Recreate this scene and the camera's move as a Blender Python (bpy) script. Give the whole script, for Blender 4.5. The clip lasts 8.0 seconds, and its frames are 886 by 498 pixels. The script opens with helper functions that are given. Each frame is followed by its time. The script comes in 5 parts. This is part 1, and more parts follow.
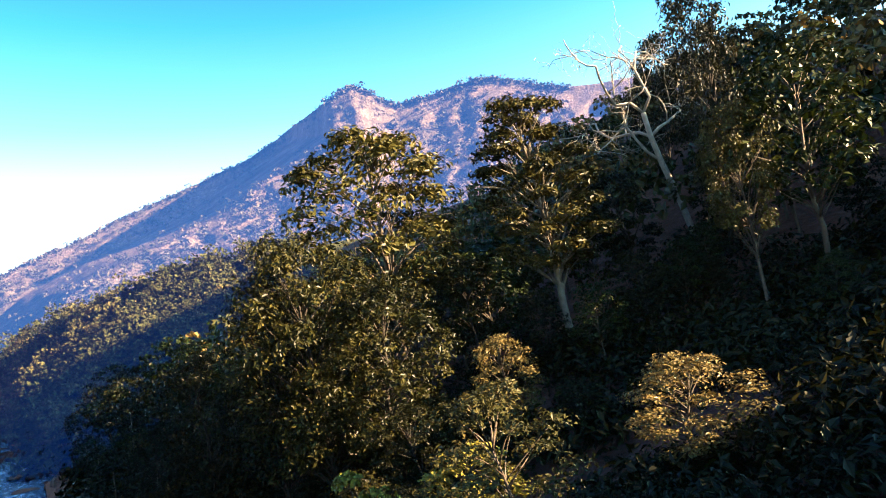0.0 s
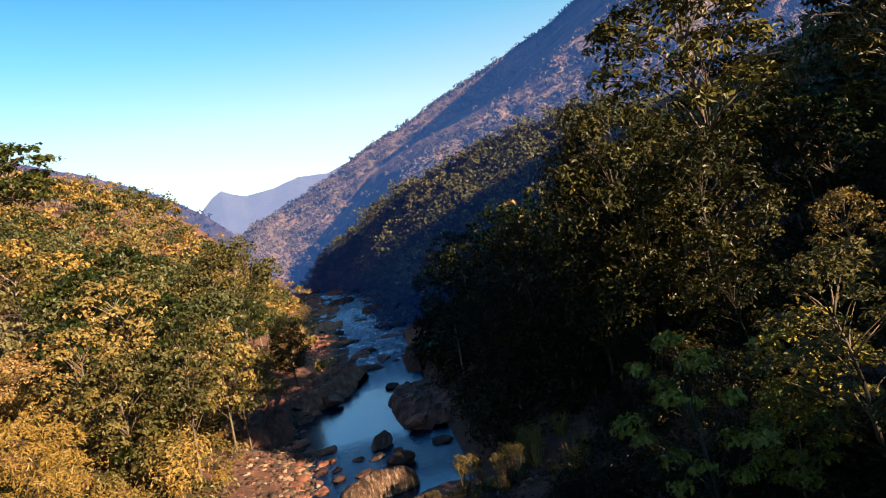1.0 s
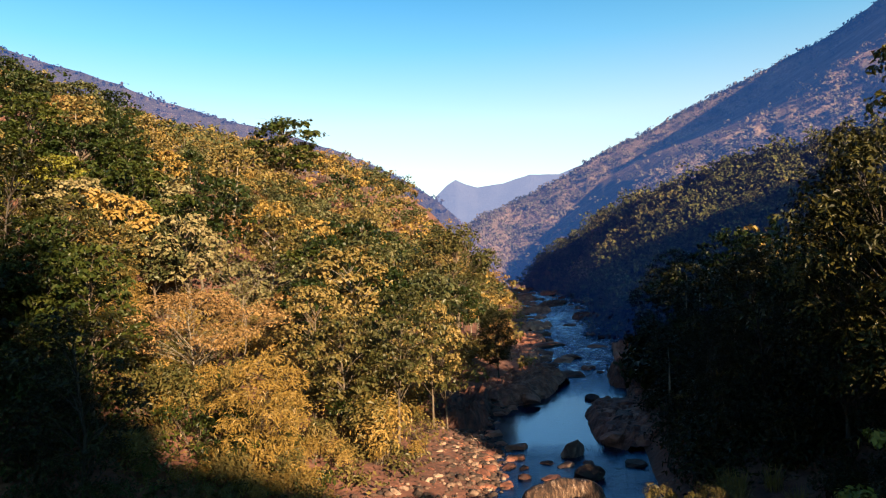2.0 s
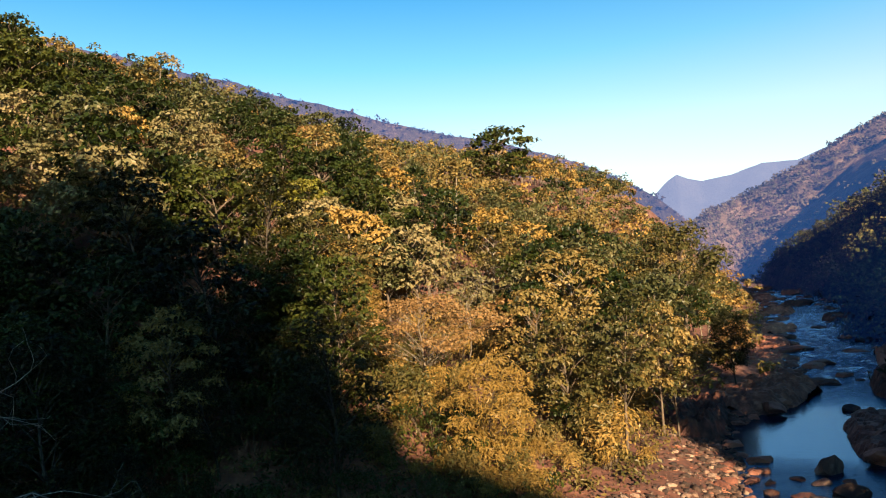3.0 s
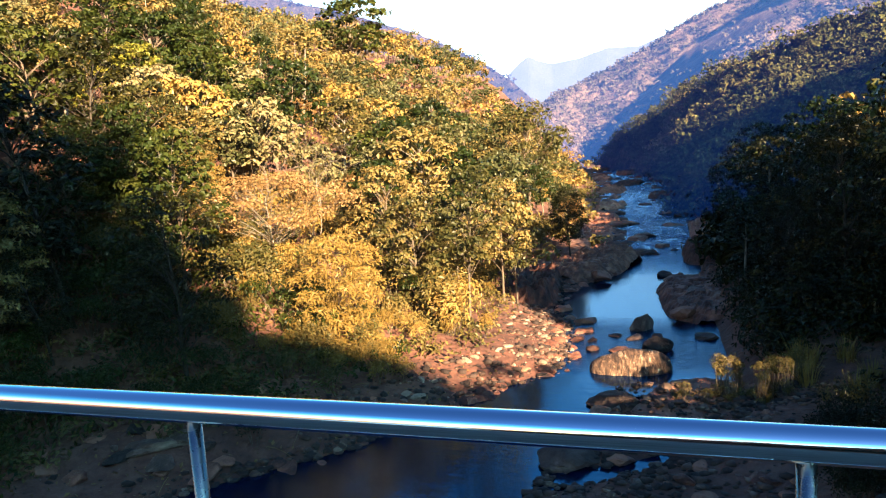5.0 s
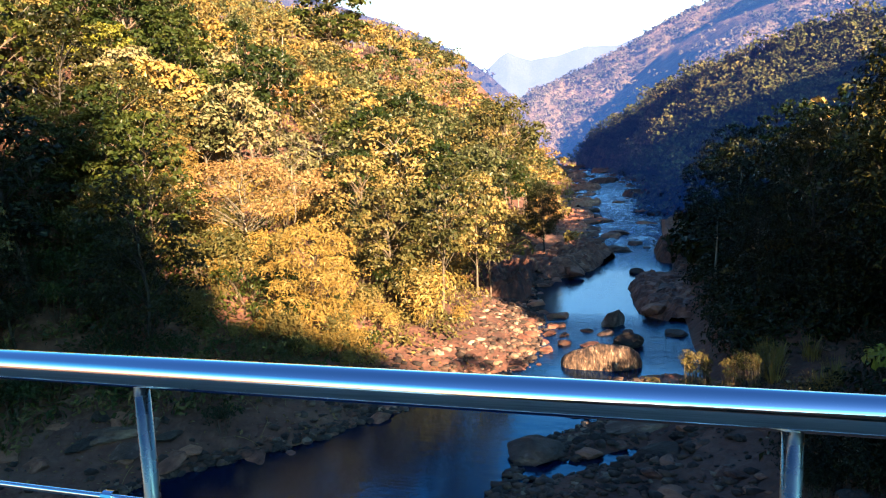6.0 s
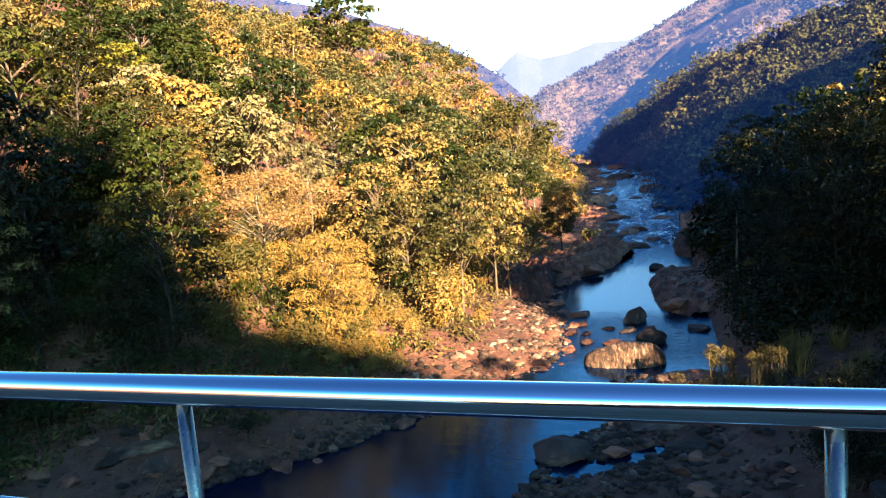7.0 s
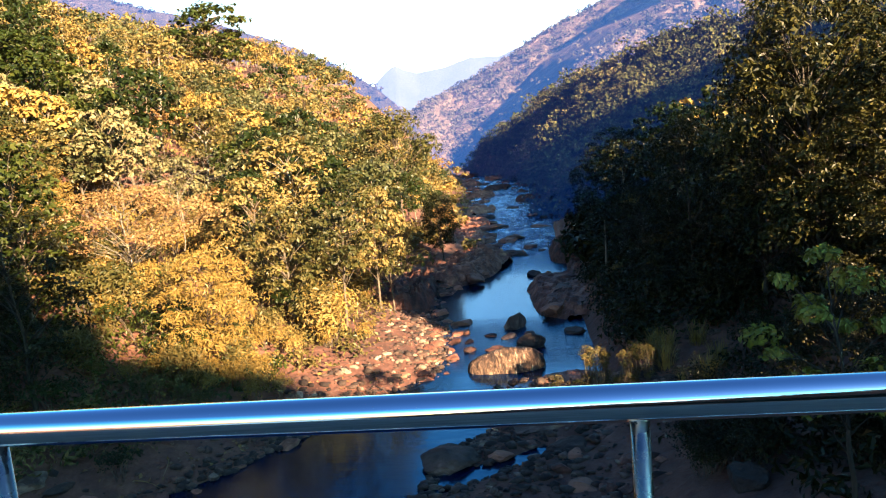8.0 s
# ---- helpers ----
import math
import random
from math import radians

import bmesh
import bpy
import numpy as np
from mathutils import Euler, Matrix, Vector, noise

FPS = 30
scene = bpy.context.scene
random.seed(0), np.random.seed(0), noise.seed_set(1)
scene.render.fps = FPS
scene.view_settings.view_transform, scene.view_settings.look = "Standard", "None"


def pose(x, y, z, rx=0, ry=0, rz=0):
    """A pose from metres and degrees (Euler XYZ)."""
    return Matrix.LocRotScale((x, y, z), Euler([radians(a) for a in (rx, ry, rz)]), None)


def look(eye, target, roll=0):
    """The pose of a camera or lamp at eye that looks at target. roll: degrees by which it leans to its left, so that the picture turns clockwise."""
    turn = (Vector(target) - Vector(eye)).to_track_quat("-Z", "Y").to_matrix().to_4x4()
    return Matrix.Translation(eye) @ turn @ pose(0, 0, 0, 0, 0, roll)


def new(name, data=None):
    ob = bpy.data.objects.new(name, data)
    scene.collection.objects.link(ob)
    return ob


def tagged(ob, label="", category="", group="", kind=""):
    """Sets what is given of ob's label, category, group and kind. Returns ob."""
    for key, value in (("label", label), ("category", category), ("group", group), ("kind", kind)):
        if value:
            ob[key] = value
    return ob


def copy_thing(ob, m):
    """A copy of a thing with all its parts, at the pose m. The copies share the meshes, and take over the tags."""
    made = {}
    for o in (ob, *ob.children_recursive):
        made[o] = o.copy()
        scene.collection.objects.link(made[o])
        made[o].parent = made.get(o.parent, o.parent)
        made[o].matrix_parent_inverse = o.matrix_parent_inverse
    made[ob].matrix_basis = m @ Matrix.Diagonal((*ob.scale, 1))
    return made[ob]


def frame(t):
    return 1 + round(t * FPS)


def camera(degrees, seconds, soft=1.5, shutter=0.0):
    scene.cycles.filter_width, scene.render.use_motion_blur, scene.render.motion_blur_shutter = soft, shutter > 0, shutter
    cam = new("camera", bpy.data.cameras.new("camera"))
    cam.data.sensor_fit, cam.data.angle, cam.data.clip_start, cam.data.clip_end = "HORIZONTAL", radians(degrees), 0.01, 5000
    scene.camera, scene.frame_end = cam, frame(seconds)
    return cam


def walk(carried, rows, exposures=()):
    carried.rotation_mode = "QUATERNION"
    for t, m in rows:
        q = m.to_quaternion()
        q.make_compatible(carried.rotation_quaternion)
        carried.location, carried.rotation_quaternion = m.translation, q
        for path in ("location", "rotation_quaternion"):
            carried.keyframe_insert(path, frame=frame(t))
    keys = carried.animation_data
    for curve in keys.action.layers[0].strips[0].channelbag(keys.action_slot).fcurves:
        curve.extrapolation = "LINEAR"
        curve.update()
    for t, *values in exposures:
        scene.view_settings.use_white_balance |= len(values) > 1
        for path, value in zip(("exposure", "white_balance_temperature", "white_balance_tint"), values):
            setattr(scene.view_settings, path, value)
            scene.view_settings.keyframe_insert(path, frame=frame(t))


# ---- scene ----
# camera: handheld on the footway of a bridge, behind the parapet rail
cam = camera(66.0, 8.0, soft=1.1)
PATH = [
    (0.0, pose(-0.344, -1.300, 12.420, 96.35, 9.70, -32.35)),
    (0.2, pose(-0.344, -1.300, 12.420, 94.21, 10.29, -19.38)),
    (0.3, pose(-0.344, -1.300, 12.420, 94.10, 9.53, -15.68)),
    (0.5, pose(-0.344, -1.300, 12.420, 92.57, 10.29, -12.07)),
    (0.7, pose(-0.344, -1.300, 12.420, 92.26, 10.32, -9.76)),
    (1.0, pose(-0.344, -1.300, 12.420, 89.87, 11.57, -6.23)),
    (1.2, pose(-0.344, -1.300, 12.420, 89.86, 8.53, -4.23)),
    (1.5, pose(-0.344, -1.300, 12.420, 92.56, 8.36, 5.37)),
    (1.7, pose(-0.344, -1.300, 12.420, 92.32, 5.26, 7.98)),
    (2.8, pose(-0.344, -1.360, 12.400, 93.44, 3.63, 25.89)),
    (3.0, pose(-0.344, -1.440, 12.340, 93.66, 4.16, 30.24)),
    (3.2, pose(-0.344, -1.515, 12.280, 93.16, 4.54, 34.93)),
    (3.5, pose(-0.344, -1.556, 12.230, 90.51, 5.31, 41.74)),
    (3.7, pose(-0.310, -1.541, 12.207, 89.00, 7.68, 40.20)),
    (3.8, pose(-0.274, -1.525, 12.196, 88.17, 7.69, 37.67)),
    (4.0, pose(-0.182, -1.489, 12.174, 86.47, 3.79, 31.30)),
    (4.2, pose(-0.090, -1.458, 12.151, 83.73, 2.85, 24.86)),
    (4.5, pose(-0.020, -1.423, 12.118, 83.62, 5.07, 21.68)),
    (4.7, pose(-0.024, -1.406, 12.100, 83.01, 4.79, 19.10)),
    (5.8, pose(-0.049, -1.311, 11.999, 82.68, 2.93, 17.12)),
    (6.0, pose(-0.054, -1.294, 11.980, 82.13, 2.33, 16.18)),
    (6.2, pose(-0.049, -1.291, 11.989, 82.66, 2.95, 14.98)),
    (6.5, pose(-0.041, -1.290, 12.005, 83.03, 3.83, 14.76)),
    (6.7, pose(-0.055, -1.296, 12.003, 82.42, 4.36, 15.49)),
    (7.0, pose(-0.080, -1.317, 11.999, 82.47, 4.74, 17.32)),
    (7.2, pose(-0.058, -1.331, 12.002, 82.71, 4.96, 18.25)),
    (7.5, pose(0.006, -1.342, 12.008, 82.44, 4.70, 15.21)),
    (7.7, pose(0.029, -1.337, 12.007, 82.77, 4.69, 12.04)),
    (8.0, pose(0.035, -1.319, 12.002, 82.64, 5.39, 7.36)),
]
EXPOSURES = [(0.0, 3.2), (0.3, 2.45), (0.5, 2.3), (1.0, 2.0), (2.5, 1.92), (3.0, 1.92), (3.5, 2.1), (4.5, 3.0), (6.0, 3.05), (8.0, 3.05)]
walk(cam, PATH, EXPOSURES)

# ---------------------------------------------------------------- light
SUN_AZ, SUN_EL = 135.0, 19.0      # degrees, clockwise from +y; above the horizon
SUN_DIR = Vector((math.sin(radians(SUN_AZ)) * math.cos(radians(SUN_EL)),
                  math.cos(radians(SUN_AZ)) * math.cos(radians(SUN_EL)),
                  math.sin(radians(SUN_EL))))
world = bpy.data.worlds.new("world")
scene.world = world
world.use_nodes = True
wn = world.node_tree.nodes
sky = wn.new("ShaderNodeTexSky")
sky.sky_type = "NISHITA"
sky.sun_disc = False
sky.sun_elevation = radians(SUN_EL)
sky.sun_rotation = radians(SUN_AZ)
sky.air_density, sky.dust_density, sky.ozone_density = 1.0, 2.0, 0.8
wn["Background"].inputs["Strength"].default_value = 0.0195
wl = world.node_tree.links
# morning haze: the sky pales and brightens evenly towards the horizon
wt, ws, wr = wn.new("ShaderNodeTexCoord"), wn.new("ShaderNodeSeparateXYZ"), wn.new("ShaderNodeValToRGB")
wl.new(wt.outputs["Generated"], ws.inputs[0])
wl.new(ws.outputs["Z"], wr.inputs["Fac"])
for e, (p, c) in zip([wr.color_ramp.elements[0], *(wr.color_ramp.elements.new(p) for p in (0.12, 0.22, 0.32, 0.44, 0.62)), wr.color_ramp.elements[-1]],
                     ((0.03, (4.1, 3.8, 3.1)), (0.12, (4.2, 4.0, 3.4)), (0.22, (3.7, 3.8, 3.5)), (0.32, (1.75, 3.3, 3.6)), (0.44, (0.55, 2.4, 3.2)), (0.62, (0.42, 0.98, 1.85)), (0.9, (0.38, 0.90, 1.75)))):
    e.position, e.color = p, (*c, 1)
wm = wn.new("ShaderNodeMix")
wm.data_type, wm.blend_type = "RGBA", "MULTIPLY"
wm.inputs["Factor"].default_value = 1.0
wl.new(sky.outputs["Color"], wm.inputs["A"])
wl.new(wr.outputs["Color"], wm.inputs["B"])
wl.new(wm.outputs["Result"], wn["Background"].inputs["Color"])
sun = new("sun", bpy.data.lights.new("sun", "SUN"))
sun.data.energy = 5.0
sun.data.angle = radians(0.5)
sun.data.color = (1.0, 0.71, 0.43)
sun.matrix_world = look(SUN_DIR * 200, (0, 0, 0))


# ---------------------------------------------------------------- helpers
def mesh_of(name, verts, faces, smooth=False):
    """A mesh from vertices and one or more arrays of faces, each with faces of one size."""
    blocks = [np.asarray(f, np.int32) for f in (faces if isinstance(faces, list) else [faces])]
    verts = np.asarray(verts, np.float32)
    me = bpy.data.meshes.new(name)
    me.vertices.add(len(verts))
    me.vertices.foreach_set("co", verts.ravel())
    sizes = np.concatenate([np.full(len(f), f.shape[1], np.int32) for f in blocks])
    loops = np.concatenate([f.ravel() for f in blocks])
    me.loops.add(len(loops))
    me.loops.foreach_set("vertex_index", loops)
    me.polygons.add(len(sizes))
    me.polygons.foreach_set("loop_start", np.concatenate([[0], np.cumsum(sizes)[:-1]]).astype(np.int32))
    me.polygons.foreach_set("use_smooth", np.full(len(sizes), smooth))
    me.update(calc_edges=True)
    return me


def obj(name, me, mat, parent=None, label=""):
    me.materials.clear()
    me.materials.append(mat)
    ob = new(name, me)
    if parent is not None:
        ob.parent = parent
    if label:
        ob["label"] = label
    return ob


def part(name, bm, mat, parent, label="", smooth=True):
    me = bpy.data.meshes.new(name)
    bm.to_mesh(me)
    bm.free()
    if smooth:
        me.polygons.foreach_set("use_smooth", [True] * len(me.polygons))
    return obj(name, me, mat, parent, label)


class Geo:
    """Collects vertices and faces of one mesh."""

    def __init__(self):
        self.v, self.f, self.n = [], [], 0

    def add(self, verts, faces):
        verts = np.asarray(verts, float)
        self.v.append(verts)
        self.f.append(np.asarray(faces, np.int64) + self.n)
        self.n += len(verts)

    def put(self, other, m):
        """Adds another Geo, moved by the matrix m."""
        r = np.array(m)
        self.v.append(np.concatenate(other.v) @ r[:3, :3].T + r[:3, 3])
        self.f.extend(f + self.n for f in other.f)
        self.n += other.n

    def mesh(self, name, smooth=False):
        return mesh_of(name, np.concatenate(self.v), self.f, smooth)

    def tube(self, path, radii, sides=6, cap=True):
        path = np.asarray(path, float)
        k = len(path)
        tang = np.gradient(path, axis=0)
        tang /= np.linalg.norm(tang, axis=1)[:, None] + 1e-9
        ref = np.array([0.31, 0.95, 0.05]) if abs(tang[0][2]) > 0.6 else np.array([0.0, 0.05, 1.0])
        a = np.cross(tang, ref)
        a /= np.linalg.norm(a, axis=1)[:, None] + 1e-9
        b = np.cross(tang, a)
        ang = np.linspace(0, 2 * np.pi, sides, endpoint=False)
        ring = a[:, None] * np.cos(ang)[None, :, None] + b[:, None] * np.sin(ang)[None, :, None]
        verts = (path[:, None] + ring * np.asarray(radii, float)[:, None, None]).reshape(-1, 3)
        i, j = np.meshgrid(np.arange(k - 1), np.arange(sides), indexing="ij")
        i, j, j2 = i.ravel(), j.ravel(), (j.ravel() + 1) % sides
        self.add(verts, np.stack([i * sides + j, i * sides + j2, (i + 1) * sides + j2, (i + 1) * sides + j], 1))
        if cap:
            self.f.append(np.arange(self.n - sides, self.n)[None])
            self.f.append(np.arange(self.n - len(verts), self.n - len(verts) + sides)[None, ::-1])


def vnoise(x, y, seed=0):
    """Smooth value noise, 0 to 1."""
    xi, yi = np.floor(x), np.floor(y)
    fx, fy = x - xi, y - yi
    fx, fy = fx * fx * (3 - 2 * fx), fy * fy * (3 - 2 * fy)

    def h(a, b):
        s = np.sin(a * 127.1 + b * 311.7 + seed * 74.7) * 43758.5453
        return s - np.floor(s)
    return (h(xi, yi) * (1 - fx) + h(xi + 1, yi) * fx) * (1 - fy) + (h(xi, yi + 1) * (1 - fx) + h(xi + 1, yi + 1) * fx) * fy


def fbm(x, y, seed=0, octaves=4):
    out, amp, tot = 0, 1.0, 0
    for o in range(octaves):
        out = out + amp * vnoise(x * 2**o, y * 2**o, seed + o)
        tot += amp
        amp *= 0.5
    return out / tot - 0.5


# ---------------------------------------------------------------- materials
def nodes_of(name):
    m = bpy.data.materials.new(name)
    m.use_nodes = True
    nt = m.node_tree
    return m, nt, nt.nodes["Principled BSDF"]


def ramp(nt, stops, fac):
    r = nt.nodes.new("ShaderNodeValToRGB")
    el = r.color_ramp.elements
    while len(el) < len(stops):
        el.new(0.5)
    for e, (p, c) in zip(el, stops):
        e.position, e.color = p, (*c, 1)
    nt.links.new(fac, r.inputs["Fac"])
    return r.outputs["Color"]


def noise_tex(nt, scale, detail=4, rough=0.55, coord="Object"):
    tc = nt.nodes.new("ShaderNodeTexCoord")
    n = nt.nodes.new("ShaderNodeTexNoise")
    n.inputs["Scale"].default_value, n.inputs["Detail"].default_value, n.inputs["Roughness"].default_value = scale, detail, rough
    nt.links.new(tc.outputs[coord], n.inputs["Vector"])
    return n.outputs["Fac"]


def math_node(nt, op, a, b):
    n = nt.nodes.new("ShaderNodeMath")
    n.operation = op
    for i, v in enumerate((a, b)):
        if isinstance(v, (int, float)):
            n.inputs[i].default_value = v
        else:
            nt.links.new(v, n.inputs[i])
    return n.outputs[0]


def bump(nt, bsdf, height, strength=0.5, distance=0.1):
    b = nt.nodes.new("ShaderNodeBump")
    b.inputs["Strength"].default_value, b.inputs["Distance"].default_value = strength, distance
    nt.links.new(height, b.inputs["Height"])
    nt.links.new(b.outputs["Normal"], bsdf.inputs["Normal"])


def leaf_material(name, stops, trans=0.09):
    """Leaves: colour by tree and by leaf, some light through the blade."""
    m, nt, p = nodes_of(name)
    info, geo = nt.nodes.new("ShaderNodeObjectInfo"), nt.nodes.new("ShaderNodeNewGeometry")
    # clump-sized tone, standing in for lit and shaded clumps of the crown
    big = noise_tex(nt, 0.6, 3, 0.6)
    patch = noise_tex(nt, 0.13, 2, 0.5, "Object")
    v = math_node(nt, "MULTIPLY", info.outputs["Random"], 0.4)
    v = math_node(nt, "ADD", v, math_node(nt, "MULTIPLY", geo.outputs["Random Per Island"], 0.2))
    v = math_node(nt, "ADD", v, math_node(nt, "MULTIPLY", big, 0.66))
    v = math_node(nt, "ADD", v, math_node(nt, "MULTIPLY", patch, 0.5))
    v = math_node(nt, "SUBTRACT", v, 0.39)
    col = ramp(nt, stops, v)
    nt.links.new(col, p.inputs["Base Color"])
    p.inputs["Roughness"].default_value = 0.42
    p.inputs["Specular IOR Level"].default_value = 0.16
    tr = nt.nodes.new("ShaderNodeBsdfTranslucent")
    nt.links.new(col, tr.inputs["Color"])
    mix = nt.nodes.new("ShaderNodeMixShader")
    mix.inputs[0].default_value = trans
    nt.links.new(p.outputs[0], mix.inputs[1])
    nt.links.new(tr.outputs[0], mix.inputs[2])
    nt.links.new(mix.outputs[0], nt.nodes["Material Output"].inputs["Surface"])
    return m


LEAF_OLIVE = leaf_material("leaf_olive", [(0.0, (0.011, 0.017, 0.004)), (0.3, (0.0475, 0.046, 0.014)), (0.6, (0.140, 0.104, 0.033)), (1.0, (0.26, 0.176, 0.064))])
# dark green species, low stops darkened further for the bank's shade
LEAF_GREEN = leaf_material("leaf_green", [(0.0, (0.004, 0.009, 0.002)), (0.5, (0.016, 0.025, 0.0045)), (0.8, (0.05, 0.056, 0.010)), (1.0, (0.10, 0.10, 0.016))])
LEAF_GOLD = leaf_material("leaf_gold", [(0.0, (0.085, 0.056, 0.010)), (0.5, (0.215, 0.140, 0.037)), (1.0, (0.33, 0.215, 0.072))])
LEAF_RUST = leaf_material("leaf_rust", [(0.0, (0.07, 0.040, 0.013)), (0.5, (0.18, 0.107, 0.040)), (1.0, (0.31, 0.195, 0.085))])
LEAF_MID = leaf_material("leaf_mid", [(0.0, (0.010, 0.013, 0.004)), (0.4, (0.066, 0.061, 0.015)), (0.75, (0.18, 0.132, 0.036)), (1.0, (0.28, 0.185, 0.06))])
# sun flecks and black gaps painted into the ramp: mostly dark, few bright
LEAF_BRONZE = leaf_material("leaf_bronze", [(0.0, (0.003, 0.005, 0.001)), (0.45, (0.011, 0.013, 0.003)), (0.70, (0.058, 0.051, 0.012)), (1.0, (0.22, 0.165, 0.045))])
# lightened and blued to take in the haze over the far slope
LEAF_SLOPE = leaf_material("leaf_slope", [(0.0, (0.015, 0.022, 0.008)), (0.32, (0.056, 0.060, 0.023)), (0.62, (0.145, 0.124, 0.056)), (1.0, (0.28, 0.21, 0.105))])
LEAF_LIME = leaf_material("leaf_lime", [(0.0, (0.028, 0.036, 0.005)), (0.5, (0.14, 0.132, 0.019)), (1.0, (0.32, 0.25, 0.05))])
# deep shade of the banks put into the leaf colours
LEAF_SHADED = leaf_material("leaf_shaded", [(0.0, (0.005, 0.0075, 0.0015)), (0.4, (0.008, 0.0095, 0.002)), (0.75, (0.024, 0.021, 0.0035)), (1.0, (0.06, 0.043, 0.007))])


def bark_material(name, a, b):
    m, nt, p = nodes_of(name)
    nt.links.new(ramp(nt, [(0.3, a), (0.7, b)], noise_tex(nt, 2.5, 5)), p.inputs["Base Color"])
    p.inputs["Roughness"].default_value = 0.85
    bump(nt, p, noise_tex(nt, 14, 4), 0.6, 0.03)
    return m


BARK = bark_material("bark_brown", (0.05, 0.035, 0.0225), (0.13, 0.1, 0.07))
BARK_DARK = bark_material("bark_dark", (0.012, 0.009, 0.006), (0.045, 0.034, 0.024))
BARK_PALE = bark_material("bark_pale", (0.11, 0.09, 0.065), (0.21, 0.18, 0.14))
BARK_WHITE = bark_material("bark_white", (0.21, 0.185, 0.15), (0.34, 0.31, 0.26))


def ground_material():
    m, nt, p = nodes_of("forest_floor")
    n1, n2 = noise_tex(nt, 0.12, 5), noise_tex(nt, 1.6, 6)
    mixv = math_node(nt, "ADD", math_node(nt, "MULTIPLY", n1, 0.5), math_node(nt, "MULTIPLY", n2, 0.5))
    nt.links.new(ramp(nt, [(0.3, (0.036, 0.0145, 0.0105)), (0.5, (0.106, 0.042, 0.027)), (0.7, (0.188, 0.092, 0.062))], mixv), p.inputs["Base Color"])
    p.inputs["Roughness"].default_value = 0.95
    bump(nt, p, n2, 0.9, 0.3)
    return m


def rock_material(name, a, b, c):
    m, nt, p = nodes_of(name)
    info = nt.nodes.new("ShaderNodeObjectInfo")
    n1 = noise_tex(nt, 0.9, 8, 0.65)
    v = math_node(nt, "ADD", n1, math_node(nt, "MULTIPLY", math_node(nt, "SUBTRACT", info.outputs["Random"], 0.5), 0.38))
    isle = nt.nodes.new("ShaderNodeNewGeometry").outputs["Random Per Island"]
    v = math_node(nt, "ADD", v, math_node(nt, "MULTIPLY", math_node(nt, "SUBTRACT", isle, 0.5), 0.42))
    nt.links.new(ramp(nt, [(0.3, a), (0.52, b), (0.72, c)], v), p.inputs["Base Color"])
    p.inputs["Roughness"].default_value = 0.8
    bump(nt, p, noise_tex(nt, 5, 8, 0.7), 0.8, 0.12)
    return m


def banded_material():
    """Pale and dark streaks that follow the grooves of the boulder."""
    m, nt, p = nodes_of("banded_rock")
    tc, mp, n = (nt.nodes.new("ShaderNode" + k) for k in ("TexCoord", "Mapping", "TexNoise"))
    mp.inputs["Scale"].default_value = (3.2, 1.0, 1.0)
    mp.inputs["Rotation"].default_value = (0.0, 0.35, 0.25)
    nt.links.new(tc.outputs["Object"], mp.inputs["Vector"])
    nt.links.new(mp.outputs["Vector"], n.inputs["Vector"])
    n.inputs["Scale"].default_value, n.inputs["Detail"].default_value, n.inputs["Roughness"].default_value = 1.6, 7, 0.68
    n.inputs["Distortion"].default_value = 0.5
    nt.links.new(ramp(nt, [(0.38, (0.016, 0.009, 0.006)), (0.51, (0.085, 0.045, 0.026)), (0.60, (0.22, 0.135, 0.082)), (0.70, (0.58, 0.48, 0.37))], n.outputs["Fac"]), p.inputs["Base Color"])
    p.inputs["Roughness"].default_value = 0.8
    bump(nt, p, math_node(nt, "ADD", n.outputs["Fac"], math_node(nt, "MULTIPLY", noise_tex(nt, 6, 8, 0.7), 0.5)), 1.0, 0.25)
    return m


GROUND = ground_material()
ROCK = rock_material("river_rock", (0.026, 0.009, 0.006), (0.125, 0.043, 0.025), (0.30, 0.125, 0.073))
STONE = rock_material("shore_stone", (0.021, 0.0115, 0.008), (0.088, 0.049, 0.033), (0.29, 0.20, 0.142))


